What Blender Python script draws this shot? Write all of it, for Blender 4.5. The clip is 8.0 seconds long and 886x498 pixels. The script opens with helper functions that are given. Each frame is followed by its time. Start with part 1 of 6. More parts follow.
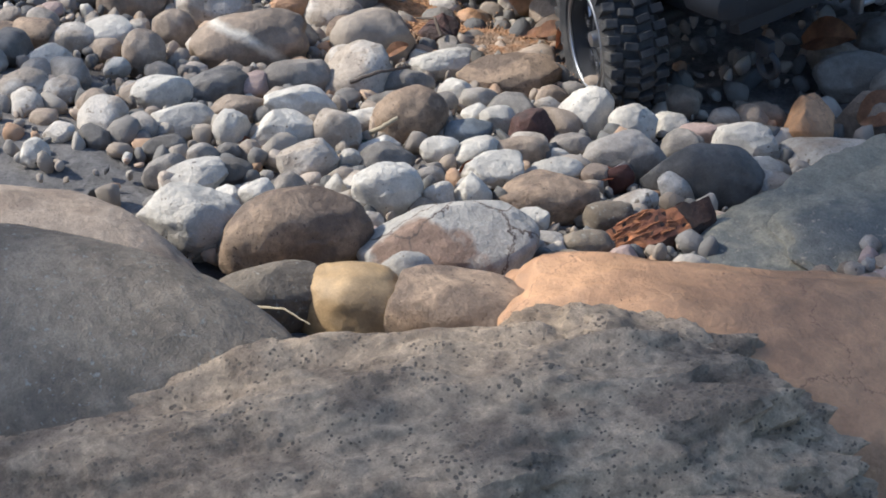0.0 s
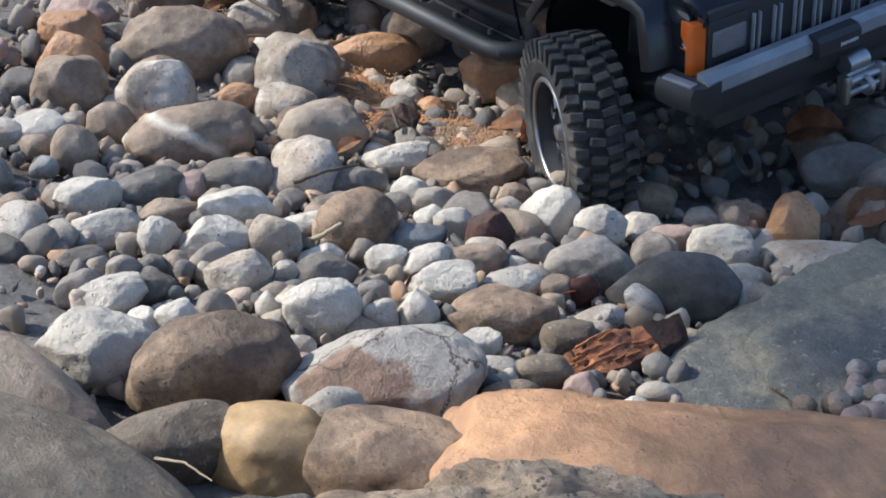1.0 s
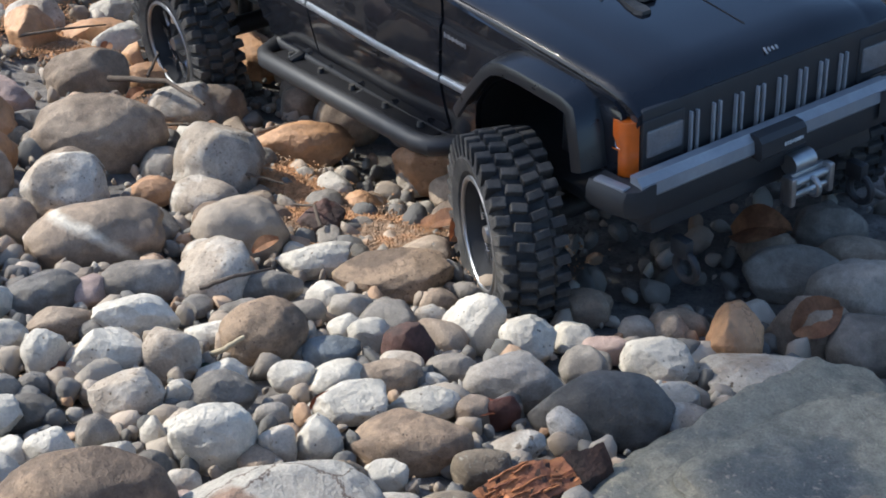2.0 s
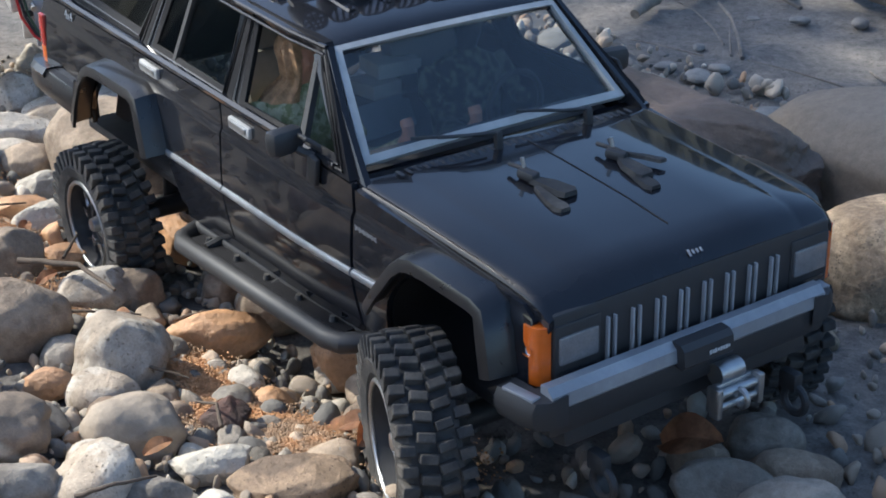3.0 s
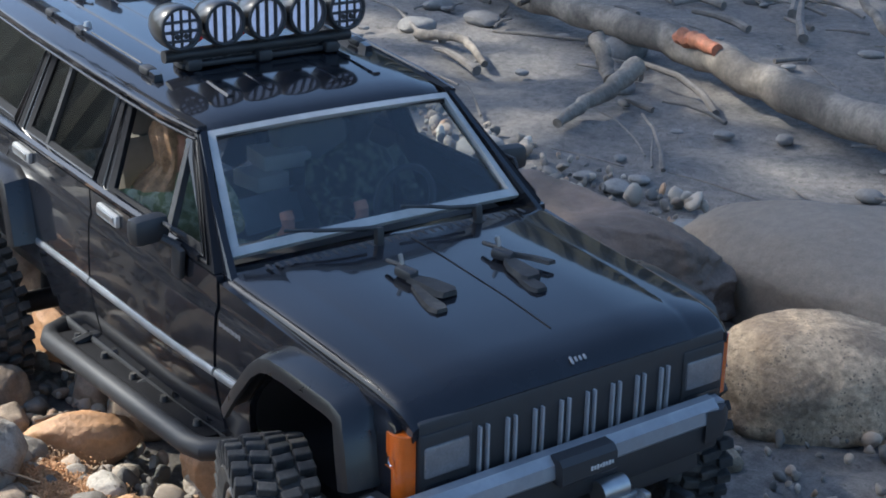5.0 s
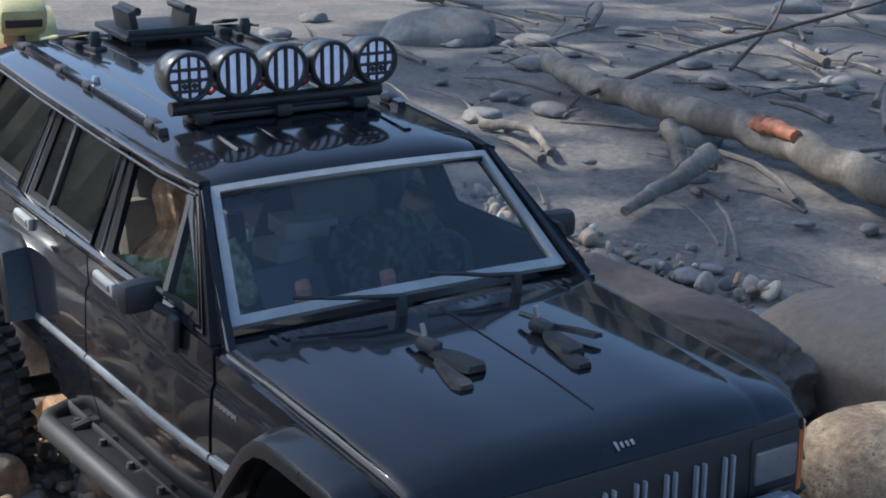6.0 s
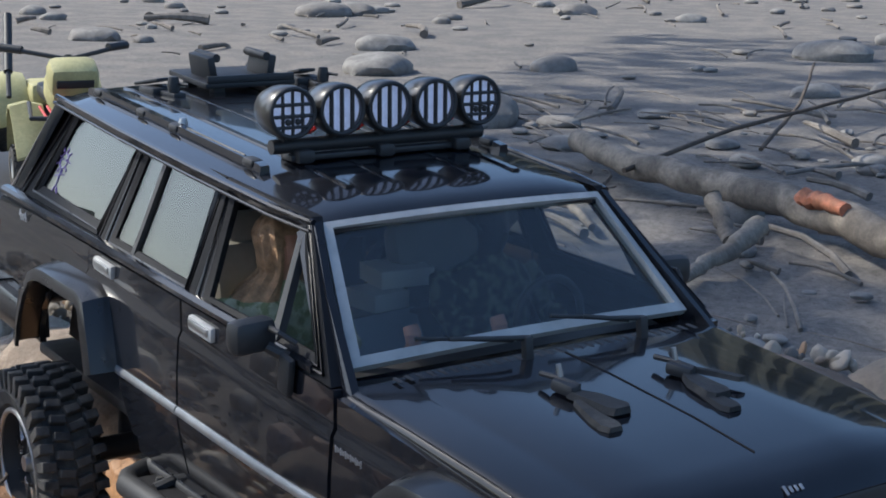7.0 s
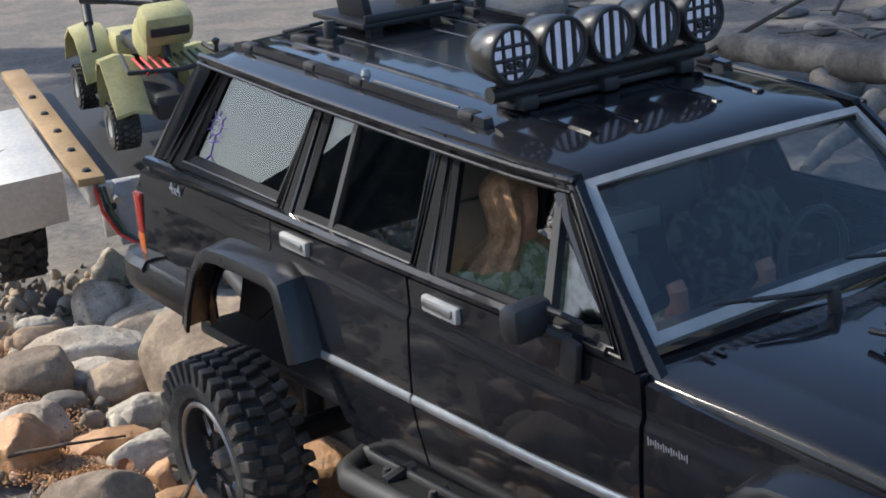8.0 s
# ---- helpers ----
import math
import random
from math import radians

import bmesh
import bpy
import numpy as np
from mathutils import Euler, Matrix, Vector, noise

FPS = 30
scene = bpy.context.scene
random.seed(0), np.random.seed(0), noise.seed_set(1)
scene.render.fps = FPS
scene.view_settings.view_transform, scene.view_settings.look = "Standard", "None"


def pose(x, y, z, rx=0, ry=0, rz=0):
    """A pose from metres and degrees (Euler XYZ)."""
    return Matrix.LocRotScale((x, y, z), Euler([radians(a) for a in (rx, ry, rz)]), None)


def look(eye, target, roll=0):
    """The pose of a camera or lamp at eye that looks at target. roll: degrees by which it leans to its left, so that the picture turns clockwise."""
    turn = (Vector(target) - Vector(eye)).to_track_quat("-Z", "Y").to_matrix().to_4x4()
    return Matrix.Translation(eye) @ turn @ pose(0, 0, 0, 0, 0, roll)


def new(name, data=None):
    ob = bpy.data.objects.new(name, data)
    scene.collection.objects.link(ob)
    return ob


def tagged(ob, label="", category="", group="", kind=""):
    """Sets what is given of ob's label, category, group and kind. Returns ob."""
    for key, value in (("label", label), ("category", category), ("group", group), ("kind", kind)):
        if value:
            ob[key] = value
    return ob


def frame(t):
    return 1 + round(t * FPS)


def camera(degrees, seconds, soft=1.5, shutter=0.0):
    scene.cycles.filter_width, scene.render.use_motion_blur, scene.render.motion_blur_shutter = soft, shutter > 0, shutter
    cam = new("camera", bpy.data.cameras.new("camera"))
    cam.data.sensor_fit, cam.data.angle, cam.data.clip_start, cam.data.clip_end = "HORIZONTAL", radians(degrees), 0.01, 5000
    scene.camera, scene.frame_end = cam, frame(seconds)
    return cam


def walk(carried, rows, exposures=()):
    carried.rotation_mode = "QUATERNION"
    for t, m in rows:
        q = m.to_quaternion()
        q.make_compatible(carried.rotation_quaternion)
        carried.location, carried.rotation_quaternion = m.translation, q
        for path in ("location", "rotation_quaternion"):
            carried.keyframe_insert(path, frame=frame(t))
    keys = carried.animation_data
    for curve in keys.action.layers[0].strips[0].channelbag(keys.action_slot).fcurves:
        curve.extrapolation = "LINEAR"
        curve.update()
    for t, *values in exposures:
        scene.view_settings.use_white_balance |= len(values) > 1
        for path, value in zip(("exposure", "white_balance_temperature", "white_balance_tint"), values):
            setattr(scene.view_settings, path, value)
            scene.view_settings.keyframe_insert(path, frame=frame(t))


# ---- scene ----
# One metre of the full-size vehicle is UNIT metres on this scale model; the plan below is in vehicle metres.
UNIT = 0.108
cam = camera(33.12, 8.0, soft=1.8)
walk(cam, [
    (0, look((0.6725, -0.5438, 0.3956), (0.4137, -0.3819, 0.1728), -3.60)),
    (0.5, look((0.6479, -0.5119, 0.3813), (0.3836, -0.3500, 0.1650), -4.41)),
    (1, look((0.6344, -0.4902, 0.3781), (0.3678, -0.3236, 0.1683), -3.96)),
    (1.5, look((0.6226, -0.4672, 0.3602), (0.3544, -0.2963, 0.1559), -3.51)),
    (2, look((0.6081, -0.4419, 0.3675), (0.3377, -0.2650, 0.1714), -3.07)),
    (2.2, look((0.6042, -0.4299, 0.3681), (0.3295, -0.2486, 0.1822), -3.01)),
    (3.5, look((0.5856, -0.3757, 0.3510), (0.2995, -0.1779, 0.2031), -0.58)),
    (4, look((0.5831, -0.3672, 0.3476), (0.2979, -0.1616, 0.2087), 0.29)),
    (4.5, look((0.5796, -0.3564, 0.3444), (0.2961, -0.1454, 0.2102), 0.78)),
    (4.7, look((0.5797, -0.3560, 0.3399), (0.2971, -0.1435, 0.2064), 1.23)),
    (5.8, look((0.5464, -0.2918, 0.3152), (0.2456, -0.0953, 0.1976), -0.20)),
    (6, look((0.5334, -0.2885, 0.2948), (0.2291, -0.0904, 0.1898), 0.38)),
    (6.5, look((0.5171, -0.2724, 0.3025), (0.2112, -0.0790, 0.1934), -0.19)),
    (7, look((0.4860, -0.3151, 0.2662), (0.1777, -0.1120, 0.1848), 0.57)),
    (7.5, look((0.4217, -0.3239, 0.2789), (0.1143, -0.1295, 0.1756), -5.35)),
    (8, look((0.3810, -0.3470, 0.2778), (0.0765, -0.1510, 0.1694), -5.58)),
], exposures=[(0, 0.38, 5450, 8), (2.2, 0.6, 5500, 6), (3.5, 0.8, 5600, 5), (4.7, 0.8, 5500, 5), (6.5, 0.45, 5450, 6), (8, 0.42, 5850, 7)])

# ---- daylight ----
SUN_AZIMUTH, SUN_HEIGHT = 218.0, 42.0        # degrees, anticlockwise from +x; height over the horizon
world = bpy.data.worlds.new("sky")
scene.world = world
world.use_nodes = True
wn = world.node_tree.nodes
sky = wn.new("ShaderNodeTexSky")
sky.sky_type, sky.sun_disc = "NISHITA", False
sky.sun_elevation, sky.sun_rotation = radians(SUN_HEIGHT), radians(90 - SUN_AZIMUTH)
sky.dust_density = 2.0
wn["Background"].inputs["Strength"].default_value = 0.15
world.node_tree.links.new(sky.outputs[0], wn["Background"].inputs["Color"])
sun_data = bpy.data.lights.new("sun", "SUN")
sun_data.energy, sun_data.angle, sun_data.color = 4.5, radians(0.6), (1.0, 0.86, 0.68)
sun = new("sun", sun_data)
a, h = radians(SUN_AZIMUTH), radians(SUN_HEIGHT)
sun.matrix_world = look((3 * math.cos(a), 3 * math.sin(a), 3 * math.tan(h)), (0, 0, 0))

# ---- materials ----
def material(name, base, rough=0.6, metal=0.0, spread=0.25, scale=60.0, bump=0.25, speck=0.0, speck_colour=(0.05, 0.045, 0.04),
             second=None, patch=6.0, coat=0.0, random_tint=0.0, spec=0.5, veins=None, line=None, spot=None, holes=0.0, fine=0.5):
    """A surface with patches (second colour), grain, dark specks and relief, in real metres."""
    m = bpy.data.materials.new(name)
    m.use_nodes = True
    nt = m.node_tree
    N, L = nt.nodes, nt.links
    b = N["Principled BSDF"]
    co = N.new("ShaderNodeTexCoord")
    ob_info = N.new("ShaderNodeObjectInfo")
    off = N.new("ShaderNodeVectorMath")
    off.operation = "MULTIPLY_ADD"
    L.new(ob_info.outputs["Random"], off.inputs[0])
    off.inputs[1].default_value = (3.1, 1.7, 2.3)
    L.new(co.outputs["Object"], off.inputs[2])

    def noise_tex(s, detail=5.0, rough_n=0.6):
        n = N.new("ShaderNodeTexNoise")
        n.inputs["Scale"].default_value, n.inputs["Detail"].default_value, n.inputs["Roughness"].default_value = s, detail, rough_n
        L.new(off.outputs[0], n.inputs["Vector"])
        return n

    def ramp(sock, lo, hi, c0, c1):
        r = N.new("ShaderNodeValToRGB")
        r.color_ramp.elements[0].position, r.color_ramp.elements[1].position = lo, hi
        r.color_ramp.elements[0].color, r.color_ramp.elements[1].color = (*c0, 1), (*c1, 1)
        L.new(sock, r.inputs[0])
        return r

    def mix(fac, a_sock, b_sock, kind="MIX"):
        x = N.new("ShaderNodeMix")
        x.data_type, x.blend_type = "RGBA", kind
        if isinstance(fac, float):
            x.inputs[0].default_value = fac
        else:
            L.new(fac, x.inputs[0])
        L.new(a_sock, x.inputs[6])
        L.new(b_sock, x.inputs[7])
        return x.outputs[2]

    grain = noise_tex(scale, 6.0, 0.65)
    c_lo, c_hi = [max(0.0, v * (1 - spread)) for v in base], [min(0.95, v * (1 + spread)) for v in base]
    colour = ramp(grain.outputs[0], 0.32, 0.68, c_lo, c_hi).outputs[0]
    if second:
        blotch = noise_tex(patch, 4.0, 0.55)
        colour2 = ramp(grain.outputs[0], 0.3, 0.7, [v * (1 - spread) for v in second], [min(0.95, v * (1 + spread)) for v in second]).outputs[0]
        mask_in = blotch.outputs[0]
        if spot:
            centre, radius = spot
            away = N.new("ShaderNodeVectorMath")
            away.operation = "DISTANCE"
            L.new(co.outputs["Object"], away.inputs[0])
            away.inputs[1].default_value = centre
            along = N.new("ShaderNodeMath")
            along.operation = "MULTIPLY_ADD"
            L.new(away.outputs["Value"], along.inputs[0])
            along.inputs[1].default_value = -0.5 / radius
            soft_edge = N.new("ShaderNodeMath")
            soft_edge.operation = "MULTIPLY_ADD"
            L.new(blotch.outputs[0], soft_edge.inputs[0])
            soft_edge.inputs[1].default_value, soft_edge.inputs[2].default_value = 0.8, 0.6
            L.new(soft_edge.outputs[0], along.inputs[2])
            mask_in = along.outputs[0]
        mask = ramp(mask_in, 0.46, 0.56, (0, 0, 0), (1, 1, 1))
        colour = mix(mask.outputs[0], colour, colour2)
    if veins:
        v_colour, v_scale, v_width = veins
        warp = noise_tex(v_scale * 2.5, 6.0, 0.7)
        add = N.new("ShaderNodeVectorMath")
        add.operation = "MULTIPLY_ADD"
        L.new(warp.outputs[1], add.inputs[0])
        add.inputs[1].default_value = (0.4 / v_scale,) * 3
        L.new(off.outputs[0], add.inputs[2])
        vo = N.new("ShaderNodeTexVoronoi")
        vo.feature = "DISTANCE_TO_EDGE"
        vo.inputs["Scale"].default_value = v_scale
        L.new(add.outputs[0], vo.inputs["Vector"])
        crack = ramp(vo.outputs["Distance"], v_width * 0.4, v_width, (1, 1, 1), (0, 0, 0))
        tone = N.new("ShaderNodeRGB")
        tone.outputs[0].default_value = (*v_colour, 1)
        colour = mix(crack.outputs[0], colour, tone.outputs[0])
    if line:
        l_colour, l_dir, l_width = line
        wobble = noise_tex(90.0, 3.0, 0.6)
        centred = N.new("ShaderNodeVectorMath")
        centred.operation = "MULTIPLY_ADD"
        L.new(wobble.outputs[1], centred.inputs[0])
        centred.inputs[1].default_value = (0.008,) * 3
        L.new(co.outputs["Object"], centred.inputs[2])
        dot = N.new("ShaderNodeVectorMath")
        dot.operation = "DOT_PRODUCT"
        L.new(centred.outputs[0], dot.inputs[0])
        dot.inputs[1].default_value = l_dir
        off0 = N.new("ShaderNodeMath")
        off0.operation = "ADD"
        L.new(dot.outputs["Value"], off0.inputs[0])
        off0.inputs[1].default_value = -0.004 * sum(l_dir)
        gap = N.new("ShaderNodeMath")
        gap.operation = "ABSOLUTE"
        L.new(off0.outputs[0], gap.inputs[0])
        streak = ramp(gap.outputs[0], l_width * 0.4, l_width, (1, 1, 1), (0, 0, 0))
        tone = N.new("ShaderNodeRGB")
        tone.outputs[0].default_value = (*l_colour, 1)
        colour = mix(streak.outputs[0], colour, tone.outputs[0])
    if random_tint:
        hsv = N.new("ShaderNodeHueSaturation")
        mr = N.new("ShaderNodeMapRange")
        L.new(ob_info.outputs["Random"], mr.inputs[0])
        mr.inputs[3].default_value, mr.inputs[4].default_value = 1 - random_tint, 1 + random_tint
        L.new(mr.outputs[0], hsv.inputs["Value"])
        L.new(colour, hsv.inputs["Color"])
        colour = hsv.outputs[0]
    if speck:
        pits = noise_tex(scale * 2.2, 3.0, 0.6)
        mask = ramp(pits.outputs[0], 0.62 - speck * 0.1, 0.72 - speck * 0.1, (0, 0, 0), (1, 1, 1))
        tint = N.new("ShaderNodeRGB")
        tint.outputs[0].default_value = (*speck_colour, 1)
        colour = mix(mask.outputs[0], colour, tint.outputs[0])
    dust = noise_tex(scale * 6.0, 4.0, 0.7)
    if fine:
        shade_ = ramp(dust.outputs[0], 0.30, 0.70, (1 - 0.45 * fine,) * 3, (1.0, 1.0, 1.0))
        colour = mix(1.0, colour, shade_.outputs[0], "MULTIPLY")
    hole = None
    if holes:
        cell = N.new("ShaderNodeTexVoronoi")
        cell.inputs["Scale"].default_value = scale * 2.2
        L.new(off.outputs[0], cell.inputs["Vector"])
        few = noise_tex(scale * 0.6, 2.0, 0.5)
        near = N.new("ShaderNodeMath")
        near.operation = "ADD"
        L.new(cell.outputs["Distance"], near.inputs[0])
        L.new(few.outputs[0], near.inputs[1])
        hole = ramp(near.outputs[0], 0.42 + 0.12 * holes, 0.50 + 0.12 * holes, (1, 1, 1), (0, 0, 0))
        tone = N.new("ShaderNodeRGB")
        tone.outputs[0].default_value = (*speck_colour, 1)
        colour = mix(hole.outputs[0], colour, tone.outputs[0])
    L.new(colour, b.inputs["Base Color"])
    rr = N.new("ShaderNodeMapRange")
    L.new(grain.outputs[0], rr.inputs[0])
    rr.inputs[3].default_value, rr.inputs[4].default_value = max(0.02, rough - 0.08), min(1.0, rough + 0.12)
    L.new(rr.outputs[0], b.inputs["Roughness"])
    b.inputs["Metallic"].default_value = metal
    b.inputs["Coat Weight"].default_value = coat
    b.inputs["Coat Roughness"].default_value = 0.025
    b.inputs["Coat IOR"].default_value = 1.42
    b.inputs["Specular IOR Level"].default_value = spec
    if bump:
        bp = N.new("ShaderNodeBump")
        bp.inputs["Strength"].default_value, bp.inputs["Distance"].default_value = bump, 0.002
        L.new(grain.outputs[0], bp.inputs["Height"])
        if fine:
            bp2 = N.new("ShaderNodeBump")
            bp2.inputs["Strength"].default_value, bp2.inputs["Distance"].default_value = min(1.0, bump * fine * 1.6), 0.0006
            L.new(dust.outputs[0], bp2.inputs["Height"])
            L.new(bp.outputs[0], bp2.inputs["Normal"])
            bp = bp2
        if hole:
            bp3 = N.new("ShaderNodeBump")
            bp3.inputs["Strength"].default_value, bp3.inputs["Distance"].default_value, bp3.invert = 0.8, 0.0012, True
            L.new(hole.outputs[0], bp3.inputs["Height"])
            L.new(bp.outputs[0], bp3.inputs["Normal"])
            bp = bp3
        L.new(bp.outputs[0], b.inputs["Normal"])
    return m


def plain(name, base, rough=0.4, metal=0.0, coat=0.0, emit=None):
    m = material(name, base, rough, metal, spread=0.12, scale=120.0, bump=0.04, coat=coat, fine=0.0)
    if emit:
        b = m.node_tree.nodes["Principled BSDF"]
        b.inputs["Emission Color"].default_value, b.inputs["Emission Strength"].default_value = (*emit[:3], 1), emit[3]
    return m


def glass_material(name, tint, gloss=0.04):
    """A clear pane: it lets light straight through, tinted, and mirrors more the flatter it is seen."""
    m = bpy.data.materials.new(name)
    m.use_nodes = True
    nt = m.node_tree
    nt.nodes.remove(nt.nodes["Principled BSDF"])
    clear, shine, mix, edge, steep, fac = (nt.nodes.new("ShaderNode" + k) for k in ("BsdfTransparent", "BsdfGlossy", "MixShader", "LayerWeight", "Math", "Math"))
    clear.inputs["Color"].default_value = (*tint, 1)
    shine.inputs["Roughness"].default_value = 0.0
    edge.inputs["Blend"].default_value = 0.5
    steep.operation, steep.inputs[1].default_value = "POWER", 5.0
    fac.operation, fac.inputs[1].default_value, fac.inputs[2].default_value = "MULTIPLY_ADD", 1 - gloss, gloss
    nt.links.new(edge.outputs["Facing"], steep.inputs[0])
    nt.links.new(steep.outputs[0], fac.inputs[0])
    nt.links.new(fac.outputs[0], mix.inputs[0])
    nt.links.new(clear.outputs[0], mix.inputs[1])
    nt.links.new(shine.outputs[0], mix.inputs[2])
    nt.links.new(mix.outputs[0], nt.nodes["Material Output"].inputs["Surface"])
    return m


